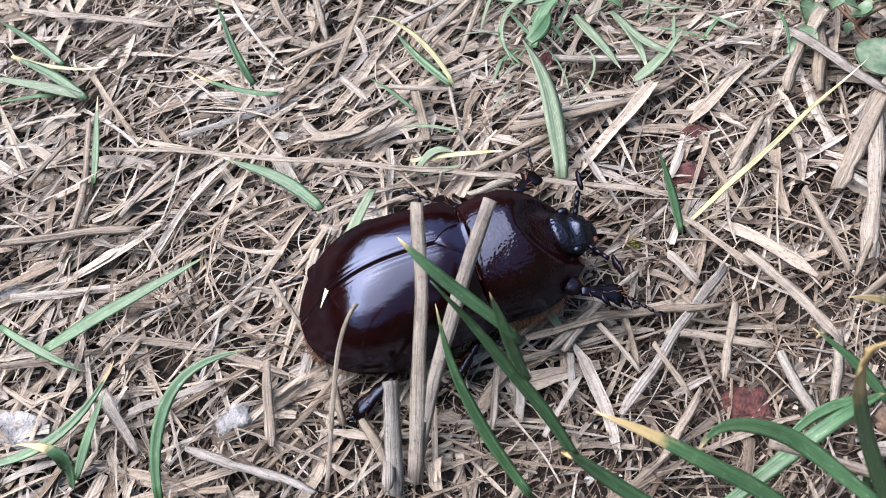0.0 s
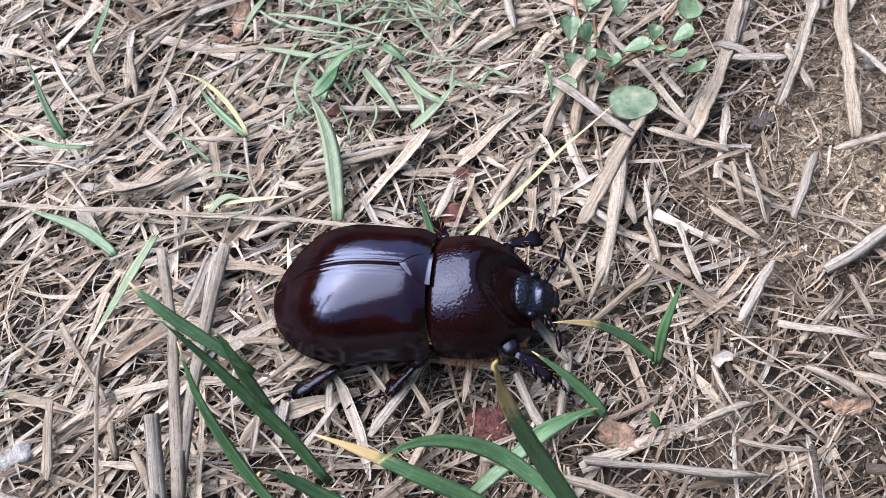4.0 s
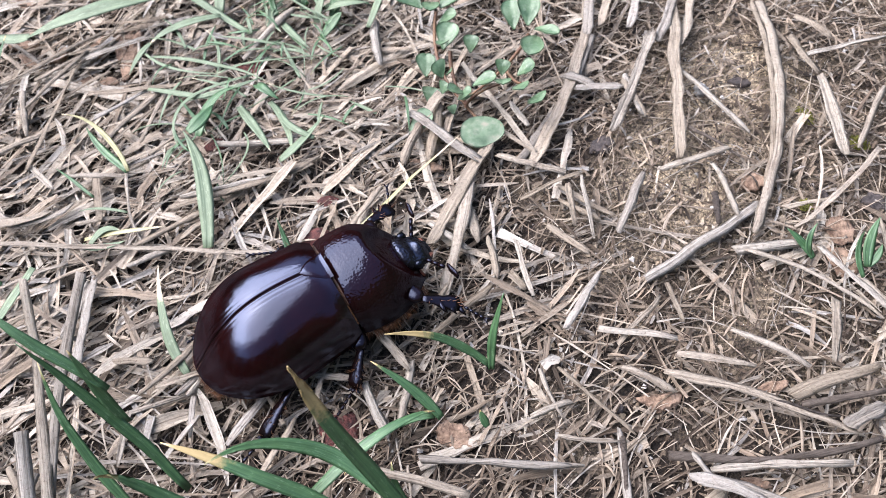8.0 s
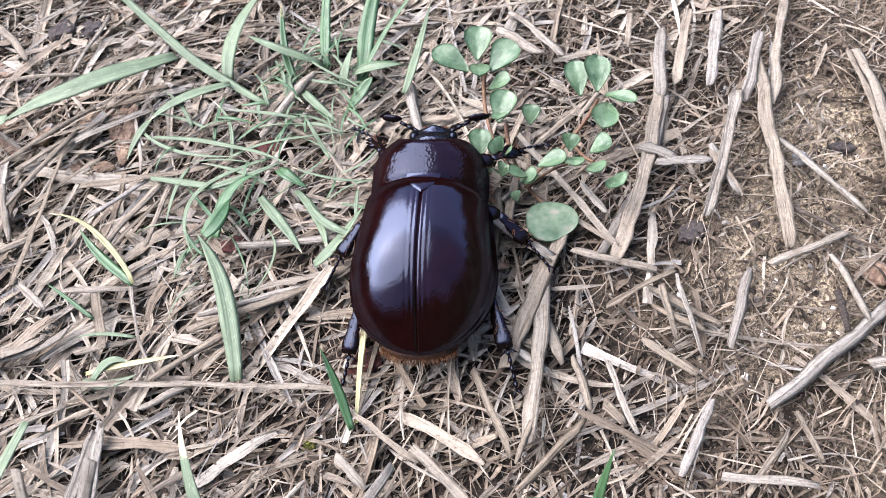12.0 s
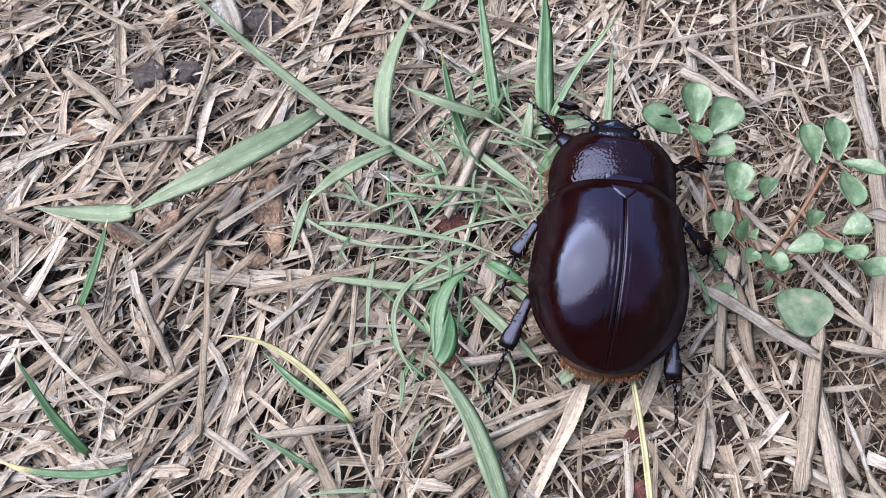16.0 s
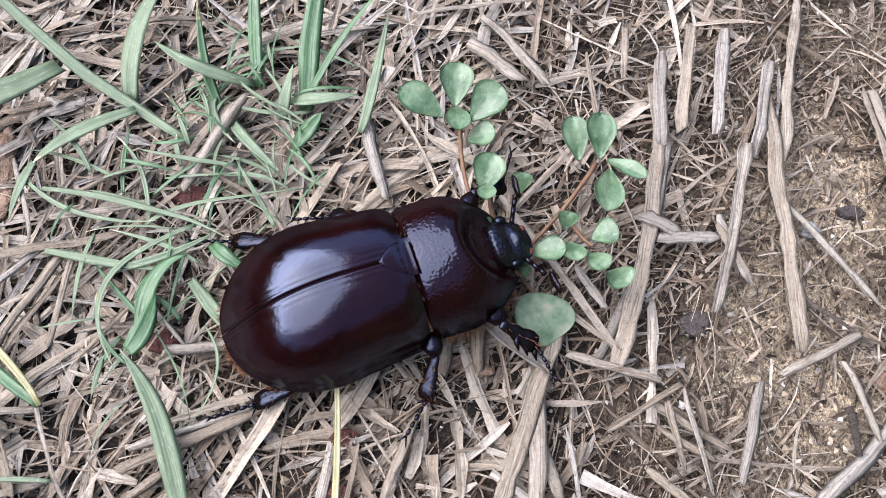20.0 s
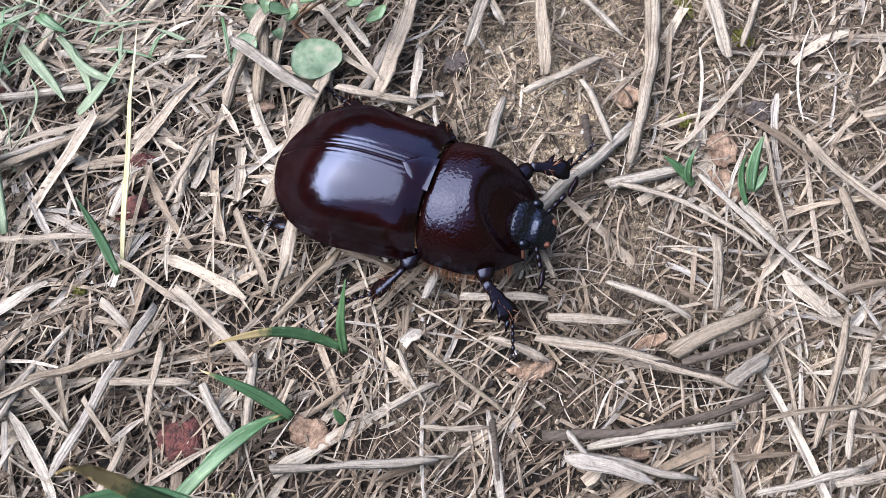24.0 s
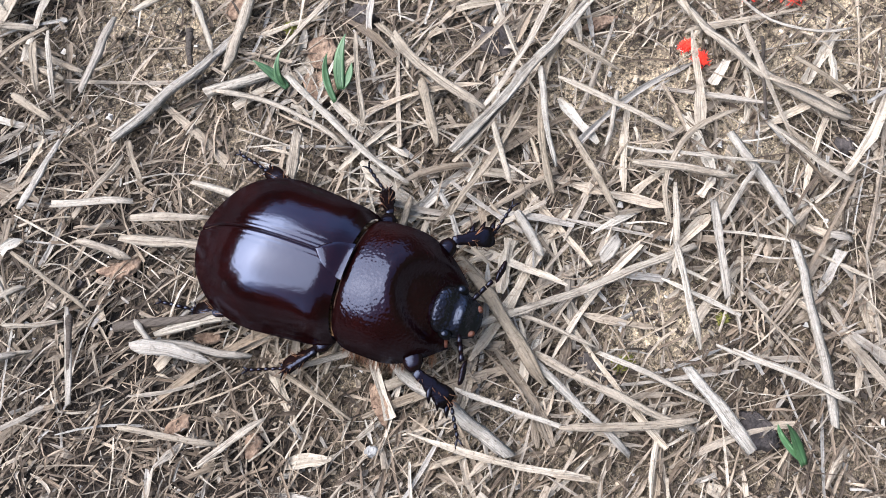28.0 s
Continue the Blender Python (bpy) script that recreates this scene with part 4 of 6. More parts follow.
blade(plant, PALE_GRASS, 1.8, (55.4, 171.7, 6.0), (58.6, 173.9, 6.0), (63.9, 184.0, 4.0), 0.126)
blade(plant, GRASS, 1.9, (59.3, 151.7, 2.0), (61.4, 160.6, 5.0), (65.2, 173.6, 8.0))
blade(plant, GRASS, 1.5, (54.1, 149.7, 2.0), (53.6, 155.2, 5.0), (54.8, 162.7, 8.0), 0.084)
blade(plant, PALE_GRASS, 2.0, (58.9, 151.6, 3.0), (52.5, 154.5, 6.0), (48.3, 160.3, 5.0))
blade(plant, GRASS, 2.9, (64.4, 146.5, 2.0), (68.3, 156.1, 6.0), (73.2, 167.4, 9.0))
blade(plant, GRASS, 1.1, (63.8, 146.8, 2.0), (70.7, 151.9, 7.0), (79.0, 156.5, 12.0))
blade(plant, PALE_GRASS, 1.5, (70.4, 141.1, 3.0), (74.0, 146.6, 5.0), (78.6, 155.2, 7.0))
blade(plant, PALE_GRASS, 2.0, (62.6, 148.3, 2.0), (66.0, 146.2, 5.0), (71.6, 145.5, 5.0))
blade(plant, PALE_GRASS, 1.8, (61.1, 145.9, 2.0), (62.3, 148.3, 4.0), (64.5, 152.0, 5.0))
blade(plant, GRASS, 2.2, (61.5, 141.7, 2.0), (64.2, 143.0, 4.0), (66.0, 144.2, 5.0))
blade(plant, PALE_GRASS, 1.6, (54.5, 148.5, 2.0), (56.3, 143.3, 3.0), (59.1, 138.3, 3.0), 0.042)
blade(plant, PALE_GRASS, 1.5, (55.5, 153.2, 2.0), (52.8, 149.6, 3.0), (54.5, 144.0, 3.0), 0.042)
plant = thing("grass_plant", "limp pale green grass strand trailing over straw", "grass", "limp strands")
blade(plant, PALE_GRASS, 0.7, (28.7, 146.1, 3.0), (34.4, 139.8, 3.5), (43.0, 136.4, 3.5), 0.084)
plant = thing("grass_plant", "limp pale green grass strand trailing over straw", "grass", "limp strands")
blade(plant, PALE_GRASS, 1.2, (29.6, 136.2, 3.0), (36.6, 132.3, 3.5), (43.1, 129.3, 3.5))
plant = thing("grass_plant", "limp pale green grass strand trailing over straw", "grass", "limp strands")
blade(plant, PALE_GRASS, 0.8, (48.0, 134.6, 3.0), (35.8, 129.8, 4.0), (35.0, 118.3, 4.0))
plant = thing("grass_plant", "limp pale green grass strand trailing over straw", "grass", "limp strands")
blade(plant, PALE_GRASS, 0.9, (30.3, 144.5, 3.0), (41.4, 138.7, 4.0), (50.8, 131.2, 4.0), 0.042)
plant = thing("grass_plant", "limp pale green grass strand trailing over straw", "grass", "limp strands")
blade(plant, PALE_GRASS, 0.7, (41.3, 136.4, 3.0), (48.1, 136.8, 4.0), (61.8, 134.9, 4.0))
plant = thing("grass_plant", "limp pale green grass strand trailing over straw", "grass", "limp strands")
blade(plant, PALE_GRASS, 1.1, (36.3, 131.6, 3.0), (42.6, 131.2, 4.0), (49.7, 132.6, 4.0))
plant = thing("grass_plant", "bright green broken grass blade", "grass", "single blades")
blade(plant, GRASS, 2.2, (38.2, 121.4, 4.0), (41.4, 128.0, 5.0), (45.6, 130.2, 5.0))
plant = thing("grass_plant", "bright green broken grass blade", "grass", "single blades")
blade(plant, GRASS, 2.0, (48.7, 131.1, 4.0), (50.1, 128.6, 5.0), (52.4, 126.3, 4.0))
plant = thing("grass_plant", "flat pale green grass blade on straw", "grass", "single blades")
blade(plant, PALE_GRASS, 1.7, (46.0, 126.4, 3.0), (47.8, 121.2, 3.0), (49.5, 115.8, 3.0), 0.042)
plant = thing("grass_plant", "flat green grass blade bent in two", "grass", "single blades")
blade(plant, PALE_GRASS, 1.9, (50.9, 113.3, 3.0), (54.6, 115.1, 4.0), (59.6, 120.3, 4.0))
blade(plant, PALE_GRASS, 1.4, (57.1, 115.7, 4.0), (53.2, 120.1, 4.0), (52.1, 125.4, 3.0))
plant = thing("grass_plant", "flat dusty green grass blade on straw", "grass", "single blades")
blade(plant, PALE_GRASS, 1.8, (45.2, 127.6, 3.0), (47.1, 122.8, 3.0), (49.0, 116.8, 3.0), 0.084)
plant = thing("grass_plant", "flat dusty green grass blade on straw", "grass", "single blades")
blade(plant, PALE_GRASS, 1.5, (50.6, 127.2, 3.0), (52.8, 120.9, 3.0), (53.0, 114.7, 3.0), 0.084)
plant = thing("grass_plant", "small green blade standing in straw", "grass", "single blades")
blade(plant, GRASS, 1.3, (-1.1, 144.7, 1.5), (2.4, 147.4, 5.0), (6.0, 151.0, 9.0), 0.063)
plant = thing("grass_sprout", "pair of short green shoots with a brown-tipped bent blade", "grass", "grass sprouts")
blade(plant, GRASS, 1.4, (75.7, 68.6, 1.5), (76.8, 71.2, 7.0), (78.9, 73.6, 13.0))
blade(plant, GRASS, 1.5, (75.6, 69.2, 1.5), (70.4, 71.7, 7.0), (62.7, 70.7, 14.0), 0.315)
plant = thing("grass_sprout", "tiny bright green grass sprout in bare soil", "grass", "grass sprouts")
blade(plant, GRASS, 1.5, (126.1, 75.0, 1.0), (124.9, 77.1, 2.5), (123.2, 79.1, 4.0))
blade(plant, GRASS, 1.1, (125.9, 75.1, 1.0), (125.6, 76.7, 3.0), (127.1, 78.3, 5.0))
plant = thing("grass_sprout", "tiny bright green grass sprout in bare soil", "grass", "grass sprouts")
blade(plant, GRASS, 1.7, (132.7, 71.5, 1.0), (134.1, 74.3, 3.0), (136.3, 76.7, 5.0))
blade(plant, GRASS, 1.1, (131.3, 70.0, 1.0), (131.5, 73.1, 3.0), (133.0, 75.0, 5.0))
blade(plant, GRASS, 1.2, (132.9, 71.6, 1.0), (134.5, 72.3, 2.0), (135.6, 73.4, 3.0))
plant = thing("grass_sprout", "tiny green grass sprout between grey straws", "grass", "grass sprouts")
blade(plant, GRASS, 1.4, (164.3, 3.5, 1.0), (164.1, 6.2, 3.0), (163.6, 7.9, 5.0))
blade(plant, GRASS, 0.9, (164.4, 3.8, 1.0), (163.4, 6.6, 2.0), (163.4, 8.5, 3.0))
plant = thing("grass_plant", "bent green grass blade stub by dry chaff", "grass", "single blades")
blade(plant, GRASS, 1.2, (73.2, 60.4, 2.0), (72.9, 61.2, 3.0), (72.7, 62.1, 4.0), 0.084)
plant = thing("grass_sprout", "green grass sprout at the edge of the soil", "grass", "grass sprouts")
blade(plant, GRASS, 1.3, (180.3, 84.7, 1.0), (179.2, 85.8, 3.0), (178.4, 87.7, 5.0))
blade(plant, GRASS, 1.2, (180.1, 84.2, 1.0), (180.5, 82.3, 2.0), (180.7, 80.0, 3.0))
wisps(thing("grass_wisps", "tangle of limp dusty green grass wisps among straw", "grass", "limp strands"), 40, 33, 62, 118, 150, 31)
wisps(thing("grass_wisps", "bundle of limp pale green grass strands between upright blades", "grass", "limp strands"), 34, 50, 66, 137, 158, 34)
wisps(thing("grass_wisps", "few thin limp green grass wisps on straw", "grass", "limp strands"), 9, 55, 75, 119, 138, 32)
wisps(thing("grass_wisps", "thin limp green grass wisps round a tuft", "grass", "limp strands"), 8, 20, 48, 105, 128, 33)
# a stalk that the beetle pushes round as it passes; its origin is its foot
stalk = thing("grass_stalk", "thin yellowing grass stalk lying loosely on straw", "grass", "")
blade(stalk, YELLOW_GRASS, 0.85, (0, 0, 0), (16, 0, 2.6), (34, 0, 4.6), 0.15)
stalk.location = Vector((51.9, 89.1, 2.2)) * MM

# ---- spreading weed: round leaves from x, y, z, heading, length, width, tip height ----
weed = thing("weed_plant", "low spreading weed with small oval grey-green leaves and reddish stems", "weed", "")
stem(weed, (82.7, 137.8, 6.0), (80.8, 127.1, 4.0), (83.4, 116.6, 3.0), 0.40)
stem(weed, (96.9, 126.6, 7.0), (91.4, 122.8, 4.0), (82.8, 118.0, 3.0), 0.42)
stem(weed, (91.4, 122.8, 4.0), (92.1, 118.4, 5.0), (92.8, 116.6, 6.0), 0.40)
stem(weed, (83.0, 127.2, 6.0), (82.5, 122.7, 4.0), (83.4, 117.4, 3.0), 0.45)
stem(weed, (83.2, 117.0, 3.0), (85.9, 117.3, 5.0), (89.1, 117.2, 6.0), 0.35)
stem(weed, (83.2, 117.0, 3.0), (84.1, 115.7, 2.0), (84.8, 113.4, 2.5), 0.40)
leaf(weed, 80.3, 138.0, 7.5, 137, 5.9, 3.3, 9.8)
leaf(weed, 81.7, 137.9, 9.5, 70, 5.0, 3.4, 11.8)
leaf(weed, 83.2, 135.9, 8.5, 29, 5.3, 3.7, 10.8)
leaf(weed, 82.2, 139.0, 7.5, -103, 4.5, 2.5, 9.8)
leaf(weed, 82.4, 134.4, 6.5, -15, 3.6, 2.7, 8.8)
leaf(weed, 81.6, 126.6, 7.5, 57, 4.6, 3.2, 9.8)
leaf(weed, 86.2, 125.6, 6.5, 67, 2.7, 2.1, 8.8)
leaf(weed, 82.3, 127.3, 8.5, -115, 3.4, 1.7, 10.8)
leaf(weed, 77.7, 122.1, 6.5, 76, 3.6, 2.6, 8.8)
leaf(weed, 80.4, 121.0, 6.5, 113, 2.7, 2.1, 8.8)
leaf(weed, 79.6, 118.4, 5.5, 37, 1.9, 1.7, 7.8)
leaf(weed, 83.2, 117.4, 5.5, -175, 3.2, 1.9, 7.8)
leaf(weed, 81.1, 121.4, 6.5, -44, 1.4, 1.3, 8.8)
leaf(weed, 82.0, 117.4, 4.5, -25, 3.0, 2.3, 6.8)
leaf(weed, 80.7, 114.2, 4.5, 104, 1.4, 1.2, 6.8)
leaf(weed, 83.1, 116.9, 4.5, -84, 2.4, 1.7, 6.8)
leaf(weed, 84.8, 117.8, 6.5, -16, 4.1, 2.5, 8.8)
leaf(weed, 89.9, 117.8, 6.5, -102, 3.5, 2.2, 8.8)
leaf(weed, 91.6, 115.7, 6.5, -78, 3.4, 2.2, 8.8)
leaf(weed, 93.3, 113.1, 5.5, -64, 3.4, 2.7, 7.8)
leaf(weed, 92.3, 117.1, 7.5, -5, 3.3, 2.7, 9.8)
leaf(weed, 94.3, 126.9, 8.5, 84, 5.1, 2.8, 10.8)
leaf(weed, 96.5, 126.0, 9.5, 72, 5.2, 3.1, 11.8)
leaf(weed, 98.0, 125.1, 7.5, -119, 6.2, 3.1, 9.8)
leaf(weed, 97.7, 126.0, 8.5, -55, 5.1, 1.5, 10.8)
leaf(weed, 90.3, 119.8, 5.5, 63, 2.4, 2.0, 7.8)
leaf(weed, 77.7, 120.0, 1.5, 62, 2.9, 2.8, 3.8)
leaf(weed, 73.0, 115.2, 1.5, 14, 4.5, 2.7, 3.8)
round_leaf = thing("fallen_leaf", "round dusty green leaf with a brown edge lying on straw", "leaf", "")
disc_leaf(round_leaf, 84.1, 110.2, 3.0, 3.5)

# ---- straws, sticks and crumbs ----
def straw(x, y, heading, length, bend, width, z, mat=STRAW):
    """A flattened dry grass stem with a frayed end, lying on the mat."""
    n = max(6, int(length / 2))
    width *= 0.92
    z += 0.3
    base = lift(x, y) * 0.3
    pts = spine(x, y, heading, length, bend, n, z + base, z + base + random.uniform(-0.6, 0.6), random.uniform(0, 0.5))
    pts = [p + Vector((noise.noise(p * 0.16), noise.noise(p * 0.16 + Vector((5, 0, 0))), noise.noise(p * 0.2 + Vector((0, 8, 0))) * 0.5)) * 0.4 for p in pts]
    ws = [width * (0.95 + 0.25 * noise.noise((i * 0.35 + x, y, 2.0))) for i in range(len(pts))]
    ws[-1] *= random.uniform(0.3, 0.95)
    ws[0] *= random.uniform(0.5, 1.0)
    v, f, g, _ = ribbon(pts, ws, 0.28 + 0.1 * width, random.uniform(-0.75, 0.5), random.uniform(-0.6, 0.6), 0.2)
    pale = "weathered grey" if mat is GREY_STRAW else "pale tan"
    size = "long" if length > 24 else "short"
    form = "flattened" if width > 1.3 else "thin"
    ob = link_mesh("straw", v, f, mat, grain=g)
    tagged(ob, f"{size} {form} {pale} dry grass straw lying on the mat", "straw", "loose straws")


def stick(x, y, heading, length, bend, r):
    n = 10
    r *= 0.75
    pts = spine(x, y, heading, length, bend, n, 2.3, 2.4, 0.3)
    pts = [p + Vector((noise.noise(p * 0.3), noise.noise(p * 0.3 + Vector((5, 0, 0))), 0)) * 0.4 for p in pts]
    v, f = tube(pts, [r * random.uniform(0.8, 1.15) * (1 - 0.3 * i / n) for i in range(n + 1)], 8, 0.8)
    ob = link_mesh("stick", v, f, DARK_STICK, grain=[(p.x, p.y, p.z) for p in v])
    tagged(ob, "thin dark weathered twig lying on soil and straw", "twig", "dark twigs")


def crumb(name, mat, label, x, y, heading, length, width, height):
    """A small lump or flake with a broken outline, sunk a little into the ground."""
    k = random.random() * 90
    flat = {"bark_flake": 0.26, "red_crumb": 0.42, "pebble": 0.5}.get(name, 0.7)
    h = height * flat
    def f(u, p):
        a = 2 * math.pi * p
        d = Vector((math.sin(math.pi * u) * math.cos(a), math.sin(math.pi * u) * math.sin(a), math.cos(math.pi * u)))
        r = 1 + 0.42 * noise.noise(d * 1.5 + Vector((k, 0, 0))) + 0.26 * noise.noise(d * 3.4 + Vector((0, k, 0))) + 0.07 * noise.noise(d * 8 + Vector((0, 0, k)))
        return (d.x * r * length / 2, d.y * r * width / 2, max(-0.4, min(0.8, d.z * r * 1.2)) * h)
    v, q = surface(f, 12, 18, True)
    ob = link_mesh(name, v, q, mat)
    ob.matrix_basis = pose(x * MM, y * MM, (lift(x, y) + {"bark_flake": 1.15, "pebble": 0.4}.get(name, 0.8) + 0.4 * h) * MM, random.uniform(-6, 6), random.uniform(-6, 6), heading)
    tagged(ob, label, {"red_crumb": "brick crumb", "pebble": "pebble", "white_chip": "chip", "bark_flake": "bark", "moss_tuft": "moss"}[name], name.replace("_", " ") + "s")


def moss(label, x, y, length, width):
    """A patch of short moss shoots."""
    pieces = []
    for _ in range(150):
        a, r = random.uniform(0, 2 * math.pi), random.random() ** 0.6
        px, py = x + length * 0.36 * r * math.cos(a), y + width * 0.36 * r * math.sin(a)
        z = lift(px, py) + 0.5
        h = random.uniform(0.5, 1.3) * (1.2 - 0.6 * r)
        pieces.append(tube([(px, py, z), (px + random.uniform(-0.3, 0.3), py + random.uniform(-0.3, 0.3), z + h * 0.6), (px + random.uniform(-0.5, 0.5), py + random.uniform(-0.5, 0.5), z + h)], [0.13, 0.16, 0.03], 4))
    v, f = joined(*pieces)
    tagged(link_mesh("moss_tuft", v, f, MOSS), label, "moss", "moss tufts")


def fluff(x, y, z, r, stretch=1.0, heading=0.0):
    """A small tangle of curled red wool fibres."""
    pieces = []
    for _ in range(420):
        a, q = random.uniform(0, 2 * math.pi), r * random.random() ** 0.7 * 0.75
        p = Vector((q * math.cos(a) * stretch, q * math.sin(a), random.uniform(0, 0.6) * r))
        h, turn, ln = random.uniform(0, 2 * math.pi), random.gauss(0, 0.8), random.uniform(0.3, 1.3) * r
        pts = []
        for k in range(5):
            pts.append(p.copy())
            p = p + Vector((math.cos(h), math.sin(h), random.gauss(0, 0.3))) * ln / 3
            h += turn
        w = 0.028 + 0.025 * random.random()
        pieces.append(tube(pts, [w * 0.5, w, w, w, w * 0.4], 4))
    v, f = joined(*pieces)
    ob = link_mesh("red_fluff", v, f, PETAL)
    ob.matrix_basis = pose(x * MM, y * MM, z * 0.7 * MM, 0, 0, heading)
    tagged(ob, "bright red tangle of wool fibres lying on soil", "fluff", "red fluff")


# ---- single straws lying on the mat: x, y, heading, length, bend, width, height ----
straw(-39.3, 102.9, -1, 20.1, -4, 1.63, 2.8)
straw(-27.1, 117.1, -15, 83.0, -3, 0.94, 2.8)
straw(32.7, 108.1, 6, 23.7, 4, 1.48, 3.2)
straw(34.2, 110.2, 2, 15.1, -1, 1.04, 3.2)
straw(-29.3, 123.6, -80, 24.9, -27, 1.13, 2.3)
straw(81.7, 104.2, -113, 26.1, -1, 2.30, 2.7)
straw(72.4, 95.4, -60, 8.1, 8, 1.39, 2.2)
straw(66.2, 104.1, -130, 10.3, -2, 1.30, 2.5)
straw(26.8, 102.5, 21, 11.8, -1, 1.16, 2.9)
straw(25.4, 119.8, -94, 18.2, 23, 0.62, 2.8)
straw(38.7, 66.1, 45, 23.3, 0, 1.33, 2.5, GREY_STRAW)
straw(38.0, 78.4, -7, 15.3, 4, 1.16, 2.7)
straw(31.9, 74.9, 35, 8.3, -4, 1.40, 2.7, GREY_STRAW)
straw(34.5, 74.2, -101, 5.6, 6, 0.89, 2.4, GREY_STRAW)
straw(41.6, 79.3, -89, 8.2, 1, 0.91, 2.5)
straw(58.0, 70.7, -78, 8.8, 3, 1.48, 2.4)
straw(57.9, 84.0, -62, 15.1, -1, 1.44, 3.3)
straw(65.5, 72.1, -110, 9.8, -3, 1.36, 2.9)
straw(-37.3, 112.0, 56, 10.0, -1, 1.08, 2.9)
straw(3.9, 115.7, -67, 14.9, 120, 1.70, 2.8)
straw(8.4, 124.2, -53, 8.0, -2, 1.12, 2.6)
straw(-15.9, 112.5, -127, 10.5, -6, 1.07, 2.7)
straw(-2.2, 79.1, -86, 10.9, -1, 1.45, 2.5)
straw(-11.5, 69.1, -22, 16.7, -7, 1.37, 3.1, GREY_STRAW)
straw(-18.8, 74.9, 13, 10.6, -4, 1.29, 2.8, GREY_STRAW)
straw(-22.7, 78.5, -58, 9.9, -4, 1.58, 2.7, GREY_STRAW)
straw(51.4, 90.8, -53, 11.1, 0, 0.96, 2.4)
straw(4.9, 99.6, 16, 11.3, -6, 0.72, 2.3)
straw(-42.7, 149.1, -22, 27.0, 6, 1.25, 2.7)
straw(0.9, 127.8, 20, 11.2, -4, 1.46, 3.0)
straw(-10.4, 98.4, 40, 10.9, -4, 0.86, 3.0)
straw(13.0, 67.9, -103, 7.1, 6, 1.60, 2.9, GREY_STRAW)
straw(9.1, 70.0, -63, 7.0, -7, 1.37, 2.6)
straw(25.7, 73.7, -105, 7.6, 3, 1.01, 2.7)
straw(28.5, 72.7, -104, 5.6, 3, 1.51, 2.3, GREY_STRAW)
straw(48.5, 85.1, -55, 5.4, -4, 1.46, 2.9)
straw(44.6, 83.3, -153, 4.7, 10, 0.66, 3.0)
straw(38.9, 105.4, -143, 6.5, -3, 1.03, 2.3)
straw(16.5, 109.9, 0, 8.0, -2, 1.21, 2.3)
straw(67.7, 92.2, -84, 12.9, -2, 1.10, 2.3)
straw(111.0, 137.2, -109, 40.7, -22, 2.39, 2.3)
straw(101.5, 119.7, -44, 5.9, 2, 2.23, 2.8, GREY_STRAW)
straw(111.1, 116.7, -93, 9.5, 8, 1.66, 3.0, GREY_STRAW)
straw(125.6, 132.6, -108, 37.6, -1, 2.36, 2.5)
straw(140.0, 127.4, -98, 52.3, -32, 1.93, 3.1)
straw(138.7, 127.9, -98, 43.1, -24, 1.16, 3.0)
straw(141.6, 117.9, -91, 10.1, 7, 1.87, 2.9)
straw(141.8, 107.5, -99, 17.3, -6, 1.98, 3.2)
straw(144.0, 121.9, -67, 7.8, 6, 1.52, 2.8)
straw(120.1, 117.6, -71, 19.2, 2, 1.11, 2.4)
straw(109.8, 95.1, 9, 11.9, -3, 1.35, 3.1)
straw(107.1, 95.3, -128, 12.9, 1, 1.69, 3.3, GREY_STRAW)
straw(101.0, 77.1, 20, 22.9, 5, 2.35, 2.3, GREY_STRAW)
straw(117.9, 94.3, -82, 10.4, -12, 1.18, 2.7)
straw(115.2, 78.6, -7, 9.9, -4, 2.06, 2.4)
straw(85.8, 105.3, -31, 11.4, -4, 1.40, 2.4)
straw(85.6, 108.3, -130, 22.2, 2, 2.47, 2.7)
straw(79.1, 100.6, -93, 11.2, 3, 1.88, 2.3)
straw(79.1, 119.1, -107, 13.1, -3, 2.20, 2.9)
straw(93.0, 94.1, -53, 7.3, 3, 1.17, 2.7)
straw(90.4, 115.6, -73, 6.6, -5, 1.27, 3.3)
straw(71.6, 143.9, -96, 12.9, 5, 2.20, 2.7, GREY_STRAW)
straw(39.6, 109.5, 1, 18.1, 20, 1.92, 2.4)
straw(38.9, 112.1, -1, 16.9, 1, 1.06, 2.5)
straw(20.3, 125.0, 45, 15.3, -1, 1.47, 3.0)
straw(8.2, 146.0, 23, 14.8, 3, 1.38, 2.3)
straw(8.5, 123.0, 70, 24.0, 4, 1.08, 3.2)
straw(27.8, 124.7, 69, 13.5, -4, 0.92, 2.4)
straw(46.8, 140.0, 43, 14.8, 2, 1.96, 3.0)
straw(14.5, 120.5, -14, 11.7, 3, 1.26, 2.6)
straw(4.9, 112.5, -27, 8.1, 58, 1.73, 3.0)
straw(93.1, 64.2, -37, 8.0, -3, 1.18, 2.4)
straw(91.6, 70.0, -18, 10.8, -7, 1.35, 3.2)
straw(98.8, 62.3, -28, 25.7, -14, 1.61, 2.4)
straw(112.9, 54.6, 9, 14.1, -5, 2.11, 3.2)
straw(110.0, 66.2, -46, 11.3, -2, 1.20, 2.5)
straw(100.9, 64.0, -20, 10.4, -7, 1.32, 3.1)
straw(87.2, 71.6, 47, 10.8, -1, 1.51, 3.1, GREY_STRAW)
straw(63.4, 58.0, -17, 20.0, -0, 1.12, 3.2, GREY_STRAW)
straw(117.9, 48.9, 17, 6.5, -1, 2.34, 3.1, GREY_STRAW)
straw(96.2, 47.3, -31, 10.3, -5, 2.02, 3.1, GREY_STRAW)
